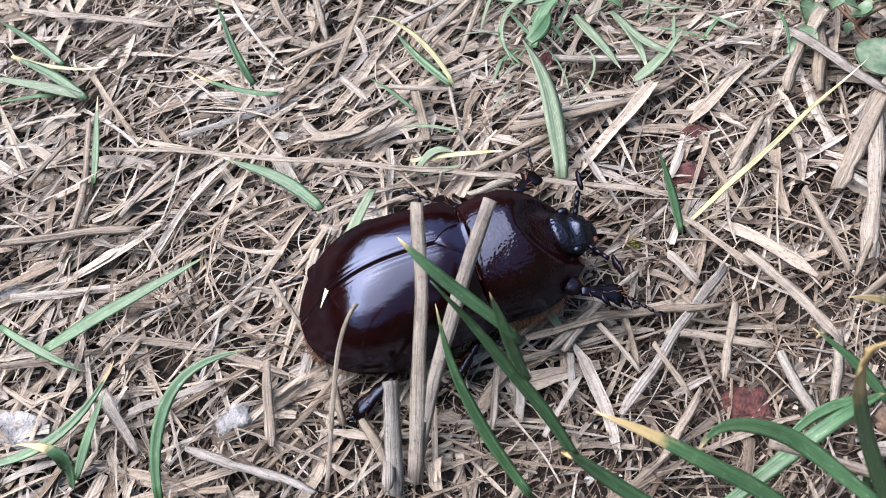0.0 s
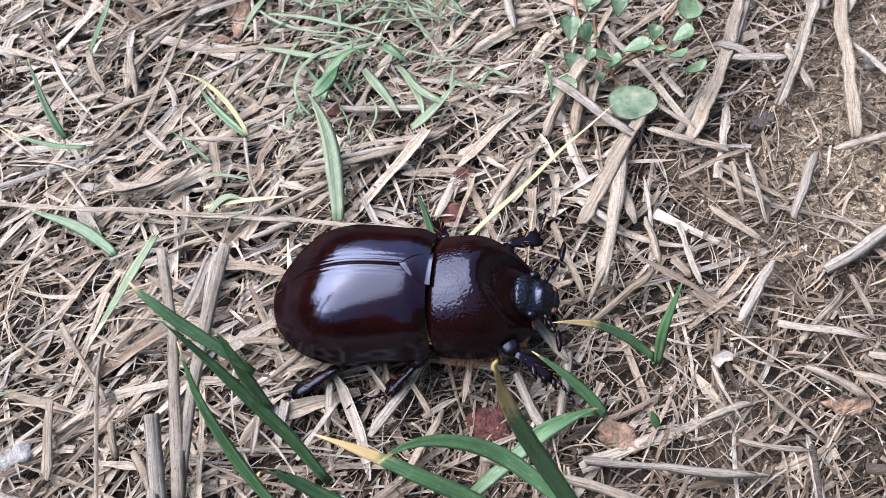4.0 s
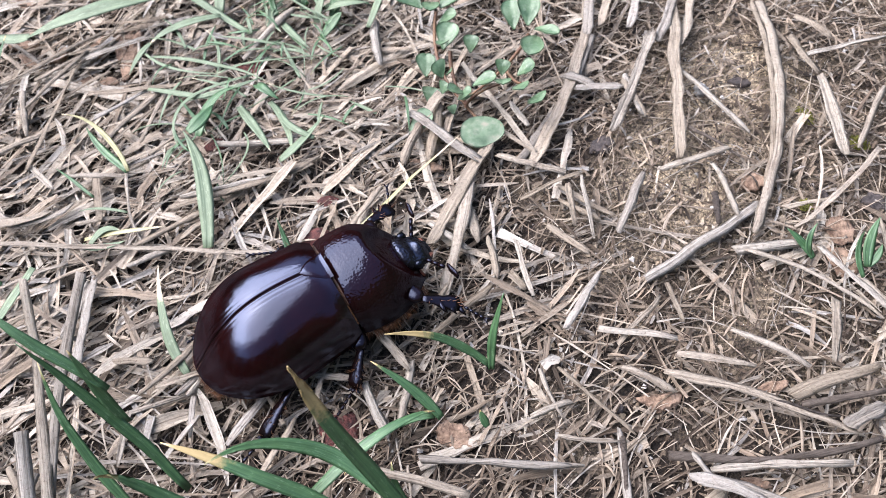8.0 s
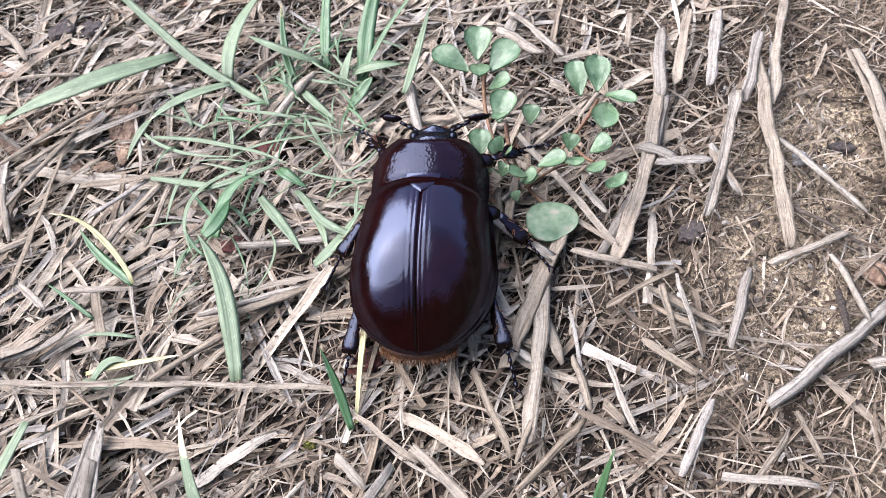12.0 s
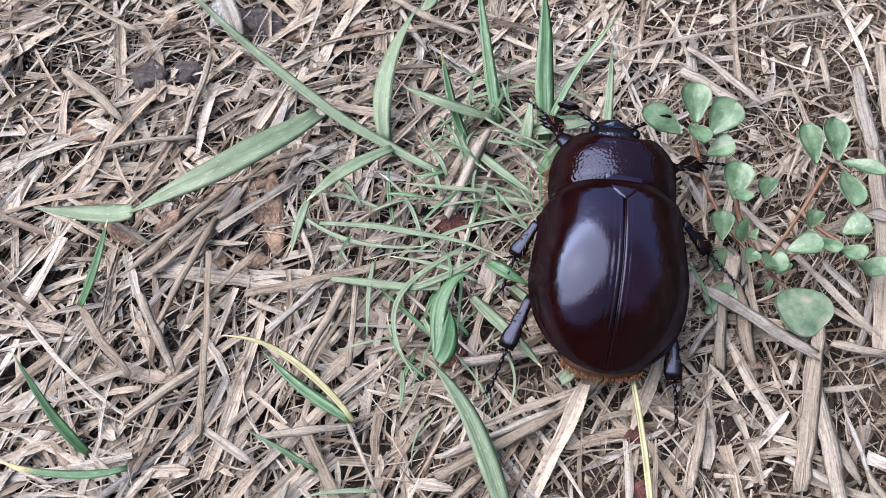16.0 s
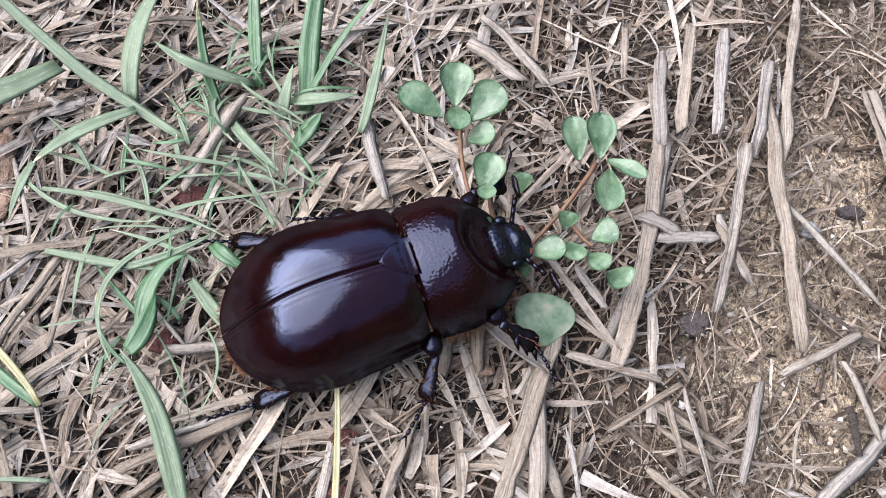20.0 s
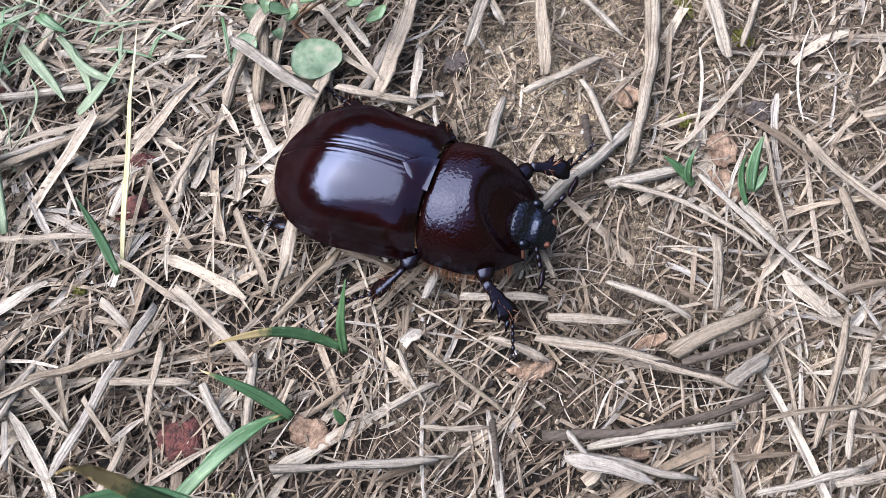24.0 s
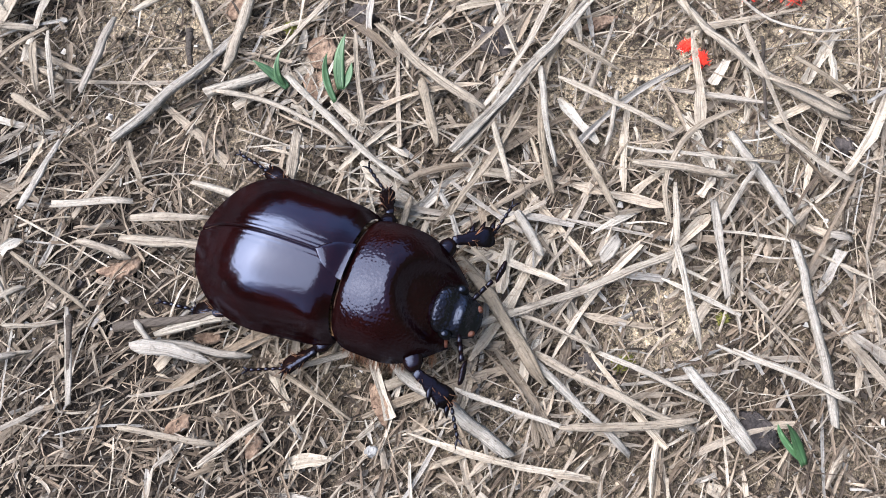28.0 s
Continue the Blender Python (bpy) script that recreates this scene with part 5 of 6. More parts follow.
straw(125.1, 66.9, -114, 9.9, -4, 1.66, 2.7)
straw(103.5, 75.3, -96, 6.6, 6, 0.93, 2.8)
straw(17.6, 80.3, 80, 17.1, 1, 1.83, 2.5, GREY_STRAW)
straw(23.5, 82.1, -13, 5.8, -3, 1.38, 3.3)
straw(25.2, 98.6, 9, 7.2, 5, 1.16, 3.2)
straw(29.5, 64.5, 50, 8.9, 1, 0.99, 3.0)
straw(79.1, 81.9, -143, 12.8, -8, 1.11, 2.4)
straw(73.6, 83.8, -131, 7.3, 5, 0.79, 3.3)
straw(82.0, 83.3, -64, 3.9, 0, 1.59, 2.3)
straw(116.6, 78.0, -32, 20.9, -33, 0.95, 2.7)
straw(141.6, 112.8, 4, 15.8, -1, 1.29, 2.3)
straw(151.6, 103.0, -135, 15.2, 4, 1.25, 2.3)
straw(144.5, 90.9, -142, 21.9, -17, 1.02, 2.3)
straw(39.6, 80.2, -136, 8.3, -0, 1.23, 2.8)
straw(48.0, 67.4, -127, 9.9, -11, 1.16, 2.8)
straw(124.0, 34.2, -7, 41.3, 6, 1.20, 2.9)
straw(131.1, 41.6, -37, 24.7, -13, 0.69, 2.4)
straw(125.1, 32.7, -57, 18.2, -6, 1.86, 2.5, GREY_STRAW)
straw(138.2, 41.6, -80, 19.2, -2, 1.65, 3.1)
straw(141.7, 27.0, -57, 20.5, 14, 1.19, 2.5)
straw(140.7, 27.3, -69, 16.3, -2, 1.05, 2.7, GREY_STRAW)
straw(148.7, 24.1, -50, 14.5, -0, 0.79, 2.2)
straw(157.1, 18.4, -78, 11.8, -2, 1.69, 2.4, GREY_STRAW)
straw(180.0, 71.3, -91, 35.1, 40, 1.53, 2.9)
straw(187.4, 67.8, -108, 23.3, 97, 0.68, 3.1)
straw(173.9, 72.1, -148, 35.4, -8, 1.53, 2.8)
straw(171.5, 71.0, -147, 33.4, -6, 0.91, 3.0)
straw(169.0, 76.6, -129, 26.7, -23, 1.16, 2.6)
straw(168.5, 70.9, -144, 31.1, 44, 1.07, 2.3)
straw(142.2, 75.9, -78, 17.8, 22, 1.52, 2.7)
straw(143.3, 67.6, -99, 10.9, -4, 1.64, 2.6)
straw(158.3, 52.2, -90, 13.1, 1, 1.08, 2.5)
straw(163.3, 64.6, -56, 8.1, -2, 0.97, 3.1)
straw(163.3, 44.3, -32, 12.9, -6, 1.26, 3.2)
straw(163.8, 46.6, -33, 18.8, 2, 0.50, 2.5)
straw(160.2, 59.9, -52, 16.7, -3, 0.95, 2.8)
straw(178.6, 45.9, -189, 19.8, 87, 0.85, 2.9)
straw(176.7, 43.7, -87, 14.6, 3, 1.35, 2.2, GREY_STRAW)
straw(166.4, 55.1, -124, 8.6, -4, 0.88, 2.3)
straw(181.5, 42.8, -70, 12.9, 7, 0.92, 2.5)
straw(163.0, 32.8, -105, 13.7, -1, 1.02, 2.9)
straw(170.1, 35.6, -111, 12.6, -1, 1.03, 2.7, GREY_STRAW)
straw(176.3, 27.1, -105, 22.7, -7, 1.34, 3.1, GREY_STRAW)
straw(161.6, 19.5, -45, 10.9, 1, 0.59, 2.2)
straw(162.8, 18.1, -49, 14.3, -2, 0.84, 3.2)
straw(140.4, 17.8, -25, 15.8, 8, 1.15, 2.9)
straw(131.1, 26.8, -43, 14.4, -1, 0.72, 2.7)
straw(99.0, 46.7, -32, 12.7, 1, 1.50, 2.8, GREY_STRAW)
straw(97.6, 50.5, -75, 5.9, 2, 1.03, 3.2, GREY_STRAW)
straw(99.2, 47.7, -10, 17.7, -1, 1.17, 2.6)
straw(73.4, 54.9, -13, 11.2, -3, 0.83, 2.3)
straw(81.8, 56.5, -23, 7.9, 7, 0.76, 3.0)
straw(140.8, 78.5, -65, 7.2, -11, 1.38, 2.7)
straw(137.7, 78.5, -106, 15.2, 0, 0.77, 2.5)
straw(126.7, 75.1, -73, 23.9, 12, 1.13, 3.2)
straw(115.5, 36.6, -9, 13.0, 1, 1.13, 2.9)
straw(93.5, 96.9, -51, 10.4, 1, 1.02, 2.5)
straw(97.4, 97.3, -98, 12.4, 0, 0.86, 3.2)
straw(87.2, 95.4, 12, 10.5, 5, 1.09, 2.8)
straw(90.0, 89.9, -56, 8.0, -3, 1.24, 2.3)
straw(147.3, 44.5, -90, 6.7, 2, 1.39, 2.8, GREY_STRAW)
straw(157.1, 36.3, -151, 3.8, 1, 1.78, 2.3, GREY_STRAW)
straw(180.6, 26.1, -38, 2.6, -3, 1.34, 2.7, GREY_STRAW)
straw(189.2, 49.3, -67, 8.7, 1, 0.87, 2.9)
straw(119.6, 43.9, -10, 11.7, -3, 0.82, 2.8)
straw(121.7, 39.0, -136, 6.0, 9, 0.81, 2.9)
straw(84.1, 88.1, -92, 10.4, 7, 0.91, 3.2)
straw(93.8, 67.5, 34, 10.4, 8, 0.87, 2.7)
straw(84.5, 66.4, -58, 13.7, 1, 0.72, 2.3)
straw(79.3, 60.0, 9, 5.7, 0, 1.13, 2.7)
straw(100.0, 30.1, 15, 9.6, -6, 1.04, 2.8)
straw(92.2, 38.3, -34, 12.3, 4, 0.93, 3.1)
straw(111.6, 38.6, -56, 12.3, -0, 0.74, 2.6)
straw(7.8, 198.3, 7, 29.9, 21, 0.84, 3.0)
straw(7.3, 195.8, -8, 11.0, -6, 1.17, 2.8)
straw(40.0, 206.8, -77, 45.9, 32, 1.09, 3.2)
straw(35.2, 195.8, -106, 10.9, 3, 1.92, 3.0, GREY_STRAW)
straw(29.3, 190.6, -90, 11.6, 1, 2.40, 2.4, GREY_STRAW)
straw(43.1, 194.7, -71, 25.1, -76, 0.80, 2.3)
straw(52.2, 176.2, 17, 27.6, -5, 1.36, 2.5)
straw(70.3, 187.6, -82, 16.2, 0, 0.99, 3.0)
straw(19.8, 182.8, -156, 8.4, 2, 0.91, 2.2)
straw(8.7, 193.9, -57, 12.3, 6, 1.00, 3.0)
straw(4.6, 181.3, -63, 12.9, -1, 1.59, 2.8)
straw(24.5, 176.7, -122, 13.7, 2, 1.14, 2.8)
straw(45.8, 142.2, 43, 12.5, -9, 1.52, 2.3)
straw(18.4, 138.3, -9, 20.5, 6, 1.41, 3.3)
straw(21.2, 154.5, -153, 17.5, -1, 1.27, 3.2)
straw(18.1, 150.4, -132, 15.9, -1, 1.10, 3.0)
straw(19.8, 132.8, 29, 14.3, -9, 1.25, 2.8, GREY_STRAW)
straw(48.1, 145.6, -43, 13.5, 9, 1.00, 2.2)
straw(48.1, 143.4, -44, 11.4, -5, 0.92, 2.6)
straw(73.5, 118.3, -58, 16.8, 1, 1.91, 3.2, GREY_STRAW)
straw(67.3, 110.6, 30, 15.2, -5, 1.06, 2.7, GREY_STRAW)
straw(84.8, 127.6, -74, 24.3, 2, 1.24, 2.6)
straw(108.8, 128.4, -115, 32.6, -28, 1.79, 2.6, GREY_STRAW)
straw(85.5, 113.1, -53, 11.5, 1, 0.89, 2.6)
straw(102.4, 115.8, -12, 7.8, -5, 1.85, 2.9, GREY_STRAW)
straw(119.1, 125.1, -123, 24.7, -4, 1.96, 3.0)
straw(110.2, 115.6, -81, 8.9, -4, 1.33, 3.0)
straw(91.5, 153.9, -68, 14.0, -3, 1.62, 2.6)
straw(88.3, 150.1, -51, 9.6, -6, 2.67, 3.3)
straw(82.8, 156.7, -6, 34.7, -3, 0.76, 2.7)
straw(113.6, 141.3, -117, 14.1, 6, 2.21, 3.2, GREY_STRAW)
straw(123.6, 142.2, -117, 16.7, -3, 1.90, 3.0, GREY_STRAW)
straw(128.3, 136.0, -125, 15.6, -0, 2.06, 2.6, GREY_STRAW)
straw(136.8, 144.5, -121, 26.7, 1, 1.60, 2.7)
straw(95.3, 179.4, -147, 20.1, -7, 1.38, 2.4)
straw(89.0, 182.1, -180, 13.1, 8, 0.92, 2.7)
straw(30.7, 140.8, -8, 12.6, 1, 0.95, 3.0)
straw(32.9, 142.6, 14, 10.8, -5, 0.89, 3.0)
straw(27.8, 149.6, -86, 11.0, -9, 0.75, 3.2)
straw(21.8, 124.9, 44, 12.1, 0, 0.82, 2.6)
straw(29.7, 121.7, 31, 14.5, 3, 0.75, 2.5)
straw(36.8, 133.1, -66, 14.5, 1, 0.72, 2.9)
straw(18.4, 207.6, -75, 15.1, 8, 0.88, 2.6)
straw(51.0, 195.2, -82, 28.2, -1, 0.90, 2.7)
straw(43.2, 166.3, -11, 12.1, -2, 0.82, 2.4)
straw(84.7, 182.2, -85, 14.7, 0, 0.91, 2.9)
straw(105.8, 172.2, -143, 17.7, -9, 0.83, 2.3)
straw(103.8, 144.6, -105, 14.2, 3, 0.85, 2.4)
straw(121.6, 166.7, -114, 12.1, 6, 1.29, 3.1)
straw(135.5, 168.2, -135, 9.6, 5, 1.51, 3.3)
straw(67.2, 156.7, 1, 9.5, -6, 1.15, 2.7)
straw(131.7, 155.3, -41, 14.2, 1, 1.00, 2.8)
straw(116.1, 165.1, -138, 13.2, -0, 0.82, 2.9)
straw(6.4, 166.7, -10, 12.5, 1, 1.22, 2.4)
straw(0.6, 160.6, -53, 13.5, 4, 0.89, 2.2)
straw(-0.8, 143.7, -73, 11.3, 1, 1.11, 3.1)
straw(6.2, 143.4, -83, 11.9, 1, 1.27, 2.7)
straw(10.6, 137.5, 32, 13.5, -2, 0.97, 2.6)
straw(166.9, 39.8, -116, 12.2, -6, 0.84, 2.6)
straw(158.9, 62.4, -111, 15.2, 5, 0.87, 2.7)
straw(149.4, 58.2, -101, 10.1, 3, 0.85, 2.8)
straw(181.2, 70.5, -93, 11.0, 1, 0.95, 2.9)
straw(180.7, 59.5, -71, 12.1, -1, 1.10, 3.0)
straw(184.7, 48.1, -51, 10.9, -3, 1.08, 3.1)
straw(89.7, 55.9, -98, 12.8, -5, 1.21, 2.6, GREY_STRAW)
straw(139.1, 47.5, 32, 18.8, 6, 0.97, 2.7)
straw(136.0, 48.0, -131, 8.0, 4, 1.05, 2.8)
straw(130.8, 41.9, -127, 6.8, 2, 1.03, 2.9)
straw(176.9, 37.2, -149, 8.6, 0, 0.86, 3.0)
straw(40.5, 120.0, -10, 15.2, -2, 1.57, 3.1)
straw(135.7, 51.9, -130, 17.5, -4, 1.17, 2.6)
straw(38.4, 77.1, -60, 7.5, -6, 0.84, 2.7)
straw(81.9, 66.8, -83, 7.9, 5, 0.69, 2.8)
straw(70.5, 107.9, 56, 9.6, 3, 1.96, 2.9)
straw(75.8, 115.9, 49, 7.3, 1, 2.03, 3.0)
straw(38.3, 84.8, -141, 14.4, -1, 1.27, 3.1)
straw(16.0, 87.9, 69, 10.0, -3, 1.74, 2.6, GREY_STRAW)
straw(46.2, 75.0, -18, 11.6, -5, 1.20, 2.7)
straw(29.4, 76.7, 3, 10.8, 6, 1.07, 2.8)
straw(95.1, 96.4, -101, 8.2, 4, 1.13, 2.9)
straw(119.5, 144.0, -121, 17.0, 2, 1.94, 3.0)
straw(110.2, 146.3, -116, 8.6, 0, 1.25, 3.1)
straw(20.0, 120.7, -85, 11.5, -2, 1.71, 2.6)
straw(80.4, 90.2, -91, 7.8, -4, 1.20, 2.7)
straw(44.1, 73.9, -69, 7.5, -6, 0.76, 2.8)
straw(-1.4, 90.1, -64, 14.5, 5, 0.87, 2.9)
straw(6.3, 74.5, -82, 5.1, 3, 1.12, 3.0)
straw(54.7, 77.2, -114, 10.4, 1, 1.24, 3.1)

# ---- crumbs, pebbles, flakes: x, y, heading, length, width, height ----
crumb("red_crumb", RED_STONE, "rough dark red crumb of brick on straw", 47.9, 139.5, -22, 5.8, 3.1, 2.6)
crumb("red_crumb", RED_STONE, "rough dark red crumb of brick on straw", 40.1, 121.9, -13, 4.1, 3.0, 2.4)
crumb("red_crumb", RED_STONE, "flat weathered dark red crumb of brick on soil", 53.7, 66.0, -32, 5.6, 4.7, 2.4)
crumb("red_crumb", RED_STONE, "small dark red crumb half hidden in straw", 54.5, 97.7, 13, 4.6, 3.9, 2.2)
crumb("red_crumb", RED_STONE, "small dark red crumb half hidden in straw", 57.5, 104.3, -2, 3.6, 2.0, 2.0)
crumb("pebble", GREY_STONE, "rough dark grey pebble in straw", 15.3, 177.7, -9, 6.0, 5.4, 4.0)
crumb("pebble", GREY_STONE, "rough dark grey pebble in straw", 20.7, 176.6, -22, 4.4, 4.3, 3.4)
crumb("pebble", GREY_STONE, "flat dark grey slate chip on straw", 33.7, 182.3, -27, 8.5, 5.7, 3.0)
crumb("pebble", GREY_STONE, "purple-grey pebble between straws", -32.7, 146.6, -13, 6.4, 5.5, 3.0)
crumb("pebble", GREY_STONE, "dark pebble deep between straws", -20.1, 108.6, 14, 5.5, 5.3, 2.5)
crumb("pebble", GREY_STONE, "flat dark purplish pebble on pale soil", 156.1, 70.4, -13, 6.3, 4.6, 1.6)
crumb("pebble", GREY_STONE, "small black seed on pale soil", 130.8, 112.7, -16, 3.4, 2.0, 1.6)
crumb("pebble", GREY_STONE, "small brown-grey pebble on soil", 103.4, 104.8, 4, 4.2, 3.1, 2.0)
crumb("pebble", GREY_STONE, "tiny round blue-grey pebble on soil", 91.4, 59.4, -14, 1.2, 1.3, 1.6)
crumb("pebble", GREY_STONE, "small dark pebble on soil", 139.6, 82.3, -15, 3.6, 3.8, 2.6)
crumb("pebble", GREY_STONE, "small dark pebble on soil", 189.7, 36.6, -24, 2.9, 2.3, 2.2)
crumb("pebble", GREY_STONE, "dark flat chip of charred wood", 148.0, 23.0, -64, 4.7, 2.4, 2.4)
crumb("pebble", GREY_STONE, "dark flat chip of charred wood", 161.7, 8.8, -71, 5.5, 3.5, 2.6)
crumb("pebble", GREY_STONE, "tiny blue-black pebble on soil", 133.3, 85.9, -15, 1.4, 1.4, 1.2)
crumb("pebble", GREY_STONE, "small dark crumb on soil", 58.6, 66.3, 2, 2.2, 1.3, 1.8)
crumb("white_chip", WHITE_CHIP, "small white shell chip on soil", 123.4, 111.7, 55, 2.1, 2.5, 1.8)
crumb("white_chip", WHITE_CHIP, "crumpled white-grey scrap on straw", -6.7, 72.6, 7, 5.1, 3.8, 2.2)
crumb("white_chip", WHITE_CHIP, "pale papery dead leaf scrap", -34.1, 76.0, -18, 8.5, 4.5, 1.6)
crumb("white_chip", WHITE_CHIP, "pale papery scrap between straws", -37.7, 96.2, 1, 3.4, 2.9, 1.6)
crumb("white_chip", WHITE_CHIP, "small pale chip among straws", 119.2, 24.2, -22, 1.8, 1.3, 1.5)
crumb("white_chip", WHITE_CHIP, "pale papery scrap between straws", 28.1, 186.2, -21, 2.6, 6.7, 1.4)
crumb("bark_flake", BARK, "orange-brown bark flake on soil", 132.5, 79.0, -15, 4.3, 4.9, 1.6)
crumb("bark_flake", BARK, "orange-brown bark flake on straw", 16.0, 145.8, -11, 3.7, 3.4, 2.0)
crumb("bark_flake", BARK, "reddish bark flake on straw", 20.8, 186.7, -21, 2.3, 5.0, 2.0)
crumb("bark_flake", BARK, "long reddish bark flake on straw", 33.5, 198.9, -74, 9.1, 3.0, 2.0)
crumb("bark_flake", BARK, "long orange-brown bark flake on straw", 37.4, 189.8, -33, 2.4, 9.2, 2.0)
crumb("bark_flake", BARK, "reddish-brown bark flake on straw", 46.6, 176.7, -21, 3.6, 3.3, 2.0)
crumb("bark_flake", BARK, "reddish-brown bark flake on straw", 37.3, 178.0, -21, 5.3, 2.6, 2.0)
crumb("bark_flake", BARK, "scaly orange-brown conifer twig tip", 23.6, 151.8, 1, 2.3, 6.3, 3.0)
crumb("bark_flake", BARK, "scaly orange-brown conifer twig tip", 12.0, 153.3, -57, 2.2, 5.4, 3.0)
crumb("bark_flake", BARK, "scaly orange-brown conifer twig tip", 4.3, 158.7, -22, 6.9, 2.1, 3.0)
crumb("bark_flake", BARK, "scaly orange-brown conifer twig tip", 20.0, 151.9, -22, 1.9, 3.8, 3.0)
crumb("bark_flake", BARK, "scaly orange-brown conifer twig tip", 6.3, 153.4, -52, 5.9, 2.3, 3.0)
crumb("bark_flake", BARK, "scaly orange-brown conifer twig tip", 21.1, 144.2, -22, 3.8, 2.1, 3.0)
crumb("bark_flake", BARK, "reddish bark flake on straw", 4.4, 171.2, -10, 4.6, 3.9, 2.4)
crumb("bark_flake", BARK, "pale brown bark flake on straw", 107.9, 161.5, -21, 5.8, 4.1, 2.4)
crumb("bark_flake", BARK, "small orange bark flake", 96.2, 151.4, -21, 2.8, 2.0, 2.0)
crumb("bark_flake", BARK, "reddish bark flake under straws", 74.5, 108.0, -38, 6.0, 2.1, 2.0)
crumb("bark_flake", BARK, "reddish bark flake on soil", 96.3, 59.3, -14, 4.5, 2.0, 1.8)
crumb("bark_flake", BARK, "reddish-brown bark flake on soil", 123.7, 90.6, 9, 3.8, 3.7, 2.0)
crumb("bark_flake", BARK, "orange-brown bark flake on soil", 130.5, 73.7, -1, 4.8, 5.5, 1.6)
crumb("bark_flake", BARK, "reddish bark flake on soil", 97.5, 58.7, 9, 4.4, 2.5, 2.0)
crumb("bark_flake", BARK, "orange-brown bark flake in chaff", 98.4, 36.4, 8, 3.4, 1.9, 2.0)
crumb("bark_flake", BARK, "orange-brown bark flake in chaff", 106.1, 30.3, -22, 2.1, 3.4, 2.0)
crumb("bark_flake", BARK, "dark scaly conifer twig tip", 122.4, 29.6, -3, 2.5, 5.6, 3.0)
crumb("bark_flake", BARK, "brown bark flake in chaff", 105.0, 45.6, -23, 3.7, 1.5, 2.0)
crumb("bark_flake", BARK, "brown bark flake on soil", 169.1, 73.6, -13, 3.3, 5.7, 2.0)
crumb("bark_flake", BARK, "brown bark flake on soil", 169.9, 67.0, -2, 4.9, 1.8, 2.4)
crumb("bark_flake", BARK, "papery tan husk on chaff", 68.9, 61.0, -55, 5.5, 3.6, 3.0)
crumb("bark_flake", BARK, "orange-brown bark flake on straw", 22.3, 155.8, 14, 9.5, 5.1, 3.0)
crumb("bark_flake", BARK, "orange-brown bark flake on straw", 25.5, 150.0, -16, 3.3, 11.3, 3.0)
crumb("bark_flake", BARK, "brown bark flake by straw", 112.3, 57.5, 2, 4.7, 1.6, 2.4)
moss("small yellow-green moss tuft on soil", 143.4, 94.2, 4.4, 4.9)
moss("small yellow-green moss tuft on soil", 138.0, 102.2, 2.7, 6.5)
moss("small yellow-green moss tuft on soil", 151.1, 22.2, 4.0, 2.6)
moss("small yellow-green moss tuft under straw", 45.3, 88.9, 2.5, 1.4)
moss("small yellow-green moss tuft on soil", 129.7, 84.7, 2.5, 2.9)
moss("small yellow-green moss tuft on soil", 164.6, 22.3, 1.4, 1.6)
stick(117.5, 103.0, -58, 9.8, 0, 0.46)
stick(95.0, 51.0, -23, 27.4, 27, 0.80)
stick(90.1, 54.8, -104, 8.6, 0, 0.63)
stick(187.2, 54.3, -116, 12.3, 0, 0.35)
stick(116.3, 89.1, -106, 5.9, 0, 0.87)
stick(76.5, 182.5, -3, 10.3, 0, 0.76)
stick(114.0, 53.4, -4, 11.2, 0, 0.82)
stick(108.1, 56.3, -31, 11.5, 0, 0.30)
fluff(194.8, 59.8, 2.4, 1.7, 1.2)
fluff(190.0, 61.7, 2.2, 1.0, 1.9)
fluff(178.0, 57.6, 2.0, 0.65, 1.3)
fluff(178.7, 55.1, 2.0, 0.85, 0.8)

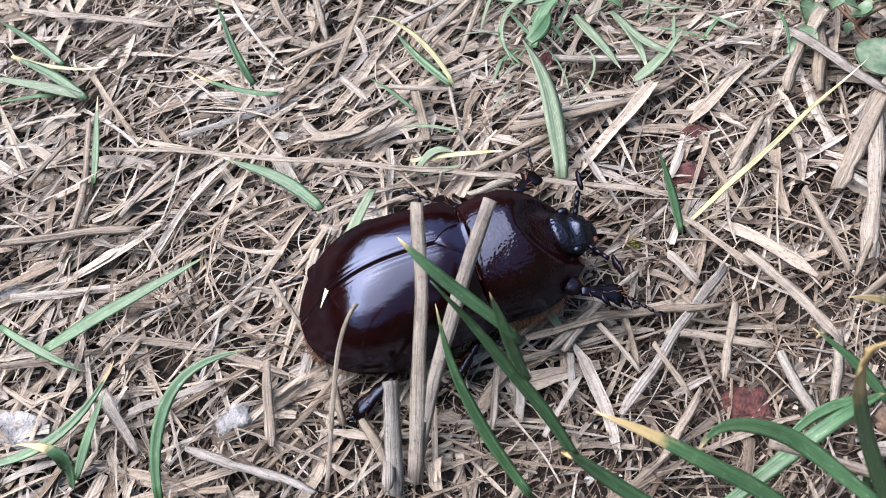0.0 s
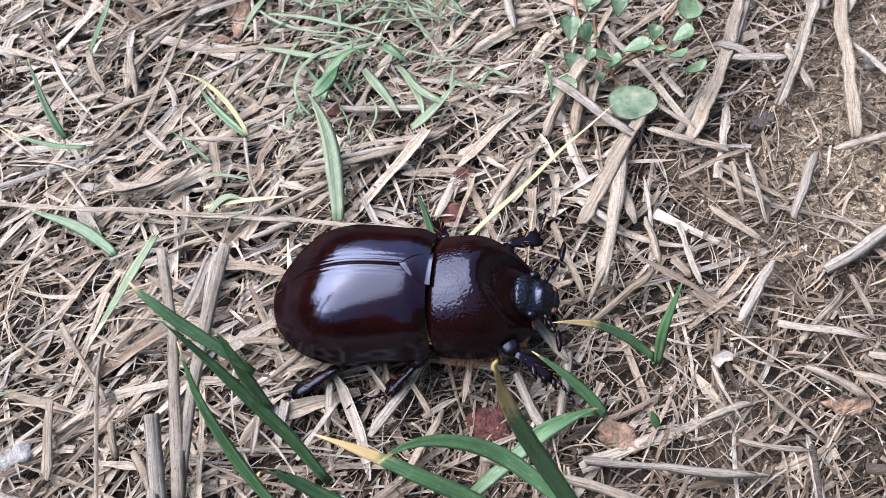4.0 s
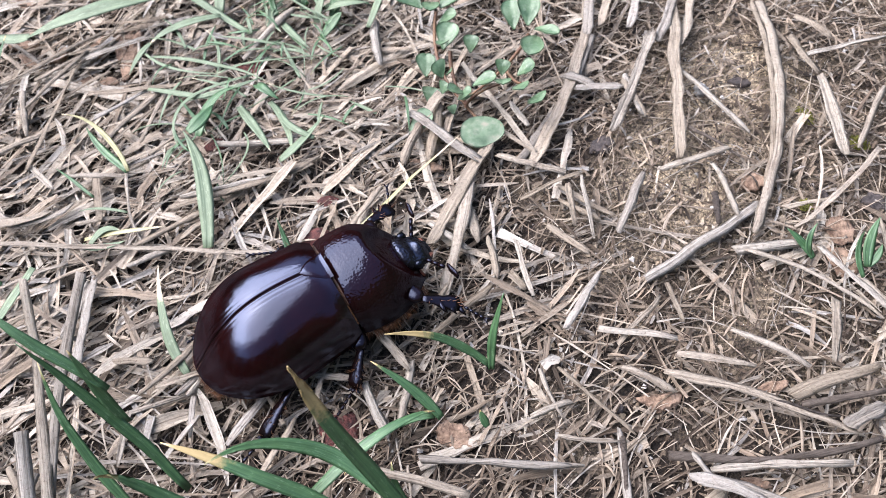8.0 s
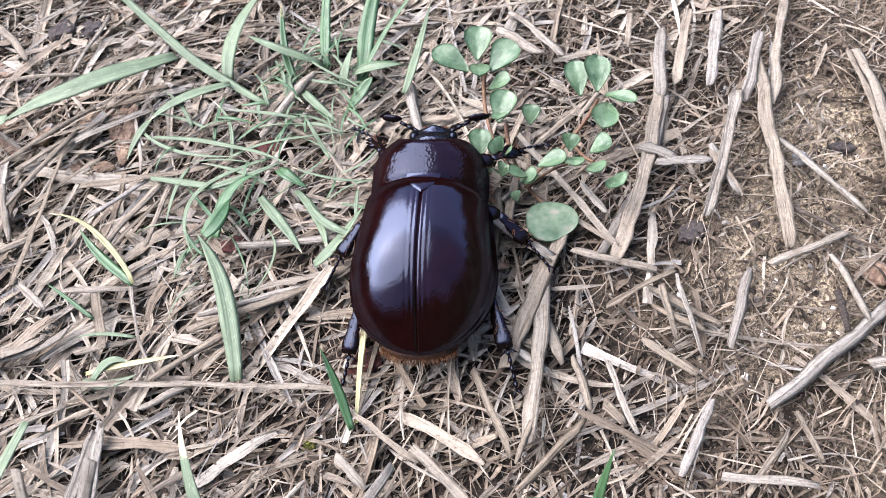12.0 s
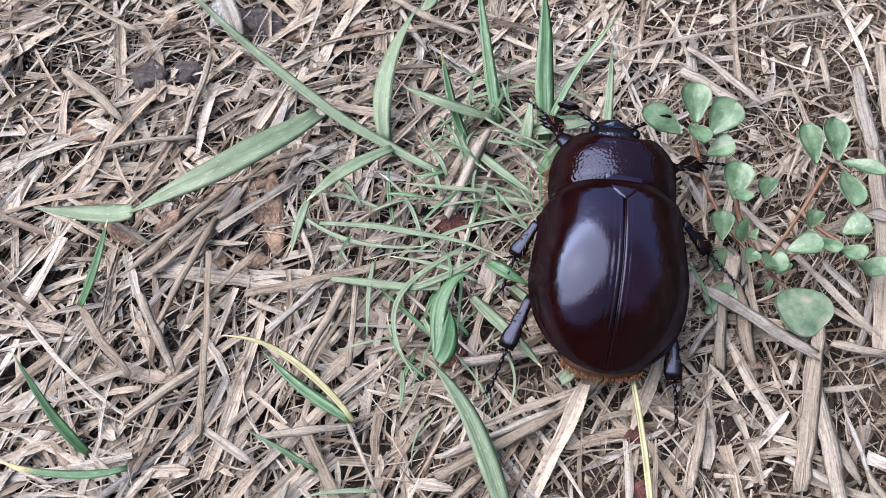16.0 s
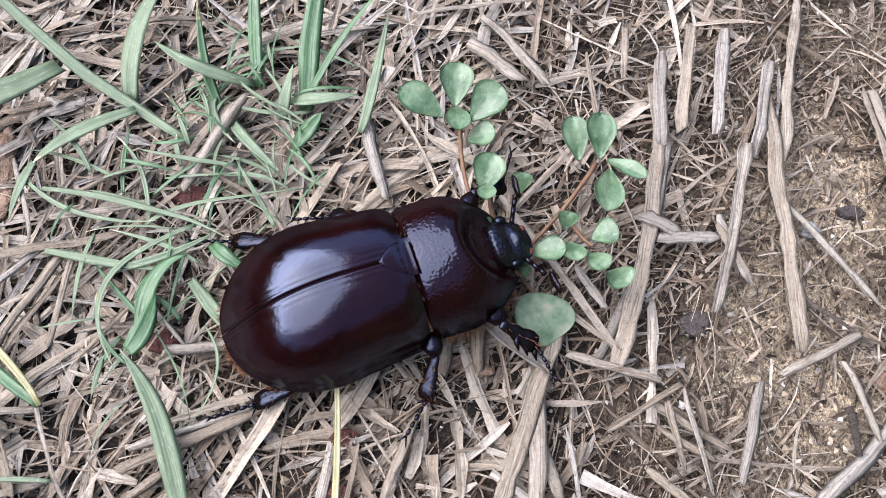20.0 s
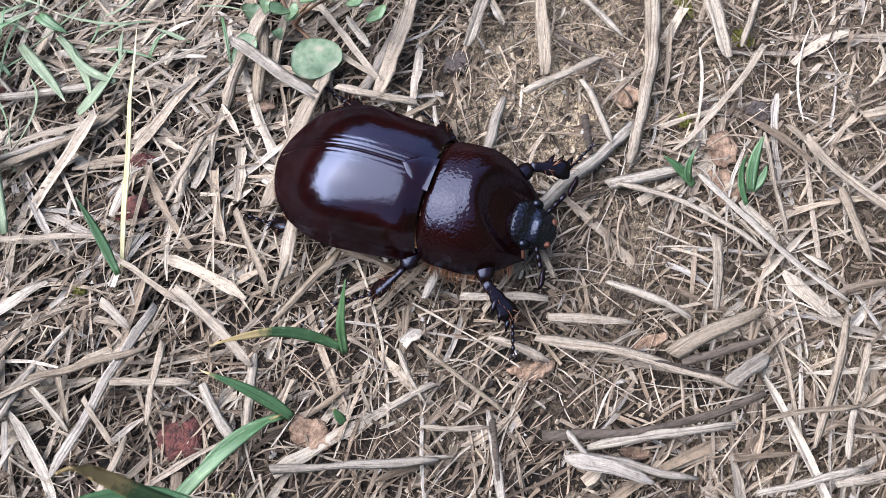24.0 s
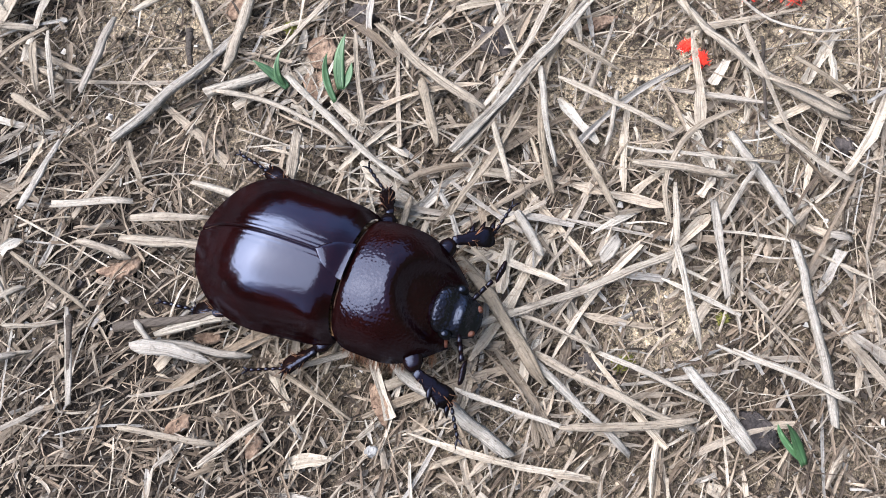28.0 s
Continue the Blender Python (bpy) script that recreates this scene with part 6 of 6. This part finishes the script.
# ---- movement ----
# seconds, x, y, height (mm), nose up (degrees), heading (degrees from +x)
CRAWL = [
    (0, 23.2, 84.9, 1.6, 6.0, 9.0),
    (1, 29.0, 84.8, 1.6, 6.0, 5.0),
    (2, 37.1, 84.9, 1.6, 6.0, -6.1),
    (3, 43.3, 82.0, 1.6, 6.0, -8.8),
    (4, 48.5, 81.3, 1.6, 6.0, -15.8),
    (4.5, 51.4, 78.6, 1.6, 6.0, -15.7),
    (6.5, 50.3, 78.8, 1.6, 6.0, -7.0),
    (7, 53.4, 77.0, 1.6, 6.0, -5.6),
    (8, 55.4, 82.8, 1.6, 6.0, 17.9),
    (9, 60.3, 88.1, 1.6, 6.0, 28.0),
    (10, 64.7, 94.1, 1.6, 6.0, 48.8),
    (11, 65.6, 101.5, 1.6, 6.0, 75.1),
    (11.5, 67.6, 107.9, 2.0, 4.4, 71.8),
    (13.5, 65.2, 121.1, 3.6, -2.0, 78.9),
    (14, 59.5, 125.2, 3.7, -2.0, 81.2),
    (15, 60.1, 128.1, 3.8, -2.0, 76.3),
    (16, 64.1, 128.4, 3.6, 0.0, 60.7),
    (16.5, 63.0, 125.6, 3.5, 1.0, 48.8),
    (17.5, 66.7, 123.3, 3.3, 2.2, 48.2),
    (18, 65.4, 124.6, 3.3, 2.3, 46.2),
    (19, 65.5, 125.5, 3.1, 2.7, 28.6),
    (20, 67.8, 118.7, 3.0, 3.0, 1.1),
    (20.5, 69.9, 114.4, 2.7, 3.6, -6.3),
    (22.5, 79.4, 95.7, 1.6, 6.0, -35.4),
    (23, 83.6, 89.2, 1.6, 6.0, -40.0),
    (24, 91.5, 82.9, 1.6, 6.0, -39.2),
    (25, 102.8, 75.4, 1.6, 6.0, -35.3),
    (25.5, 105.4, 69.7, 1.6, 6.0, -39.3),
    (26, 111.2, 66.2, 1.6, 6.0, -38.5),
    (27, 119.1, 54.6, 1.6, 6.0, -40.2),
    (28, 124.5, 43.2, 1.6, 6.0, -43.6),
]
# seconds, degrees by which the neck shield bows down
BOW = [(0.0, 2), (3.0, 0), (4.5, 1), (6.5, 6), (8.0, 7), (10.0, 4), (11.5, 3), (14.0, 2), (17.0, 6), (19.0, 6), (20.5, 0), (23.0, 2), (25.0, 1), (28.0, 3)]


def motions():
    walk(beetle, [(t, pose(x * MM, y * MM, z * MM, 0, -up, h)) for t, x, y, z, up, h in CRAWL])
    foot = stalk.location.copy()
    walk(stalk, [(t, pose(*foot, 0, 0, h)) for t, h in ((0, 32.7), (9.4, 32.7), (10.3, 55), (11.2, 72), (28, 72))])
    for ob in (pronotum, head):
        base = ob.location.copy()
        walk(ob, [(t, pose(*base, 0, a, 0)) for t, a in BOW])
    for leg, kind, s in legs:
        base = leg.location.copy()
        phase = {"front": 0.0, "middle": 0.5, "hind": 0.15}[kind] + (0.5 if s < 0 else 0.0)
        rows = []
        for i in range(0, 29 * 4 - 3):
            t = i / 4
            a = 2 * math.pi * (0.72 * t + phase)
            swing = {"front": 17, "middle": 15, "hind": 13}[kind]
            rows.append((t, pose(*base, s * max(0.0, math.sin(a)) * 7, 0, s * swing * math.cos(a))))
        walk(leg, rows)


motions()
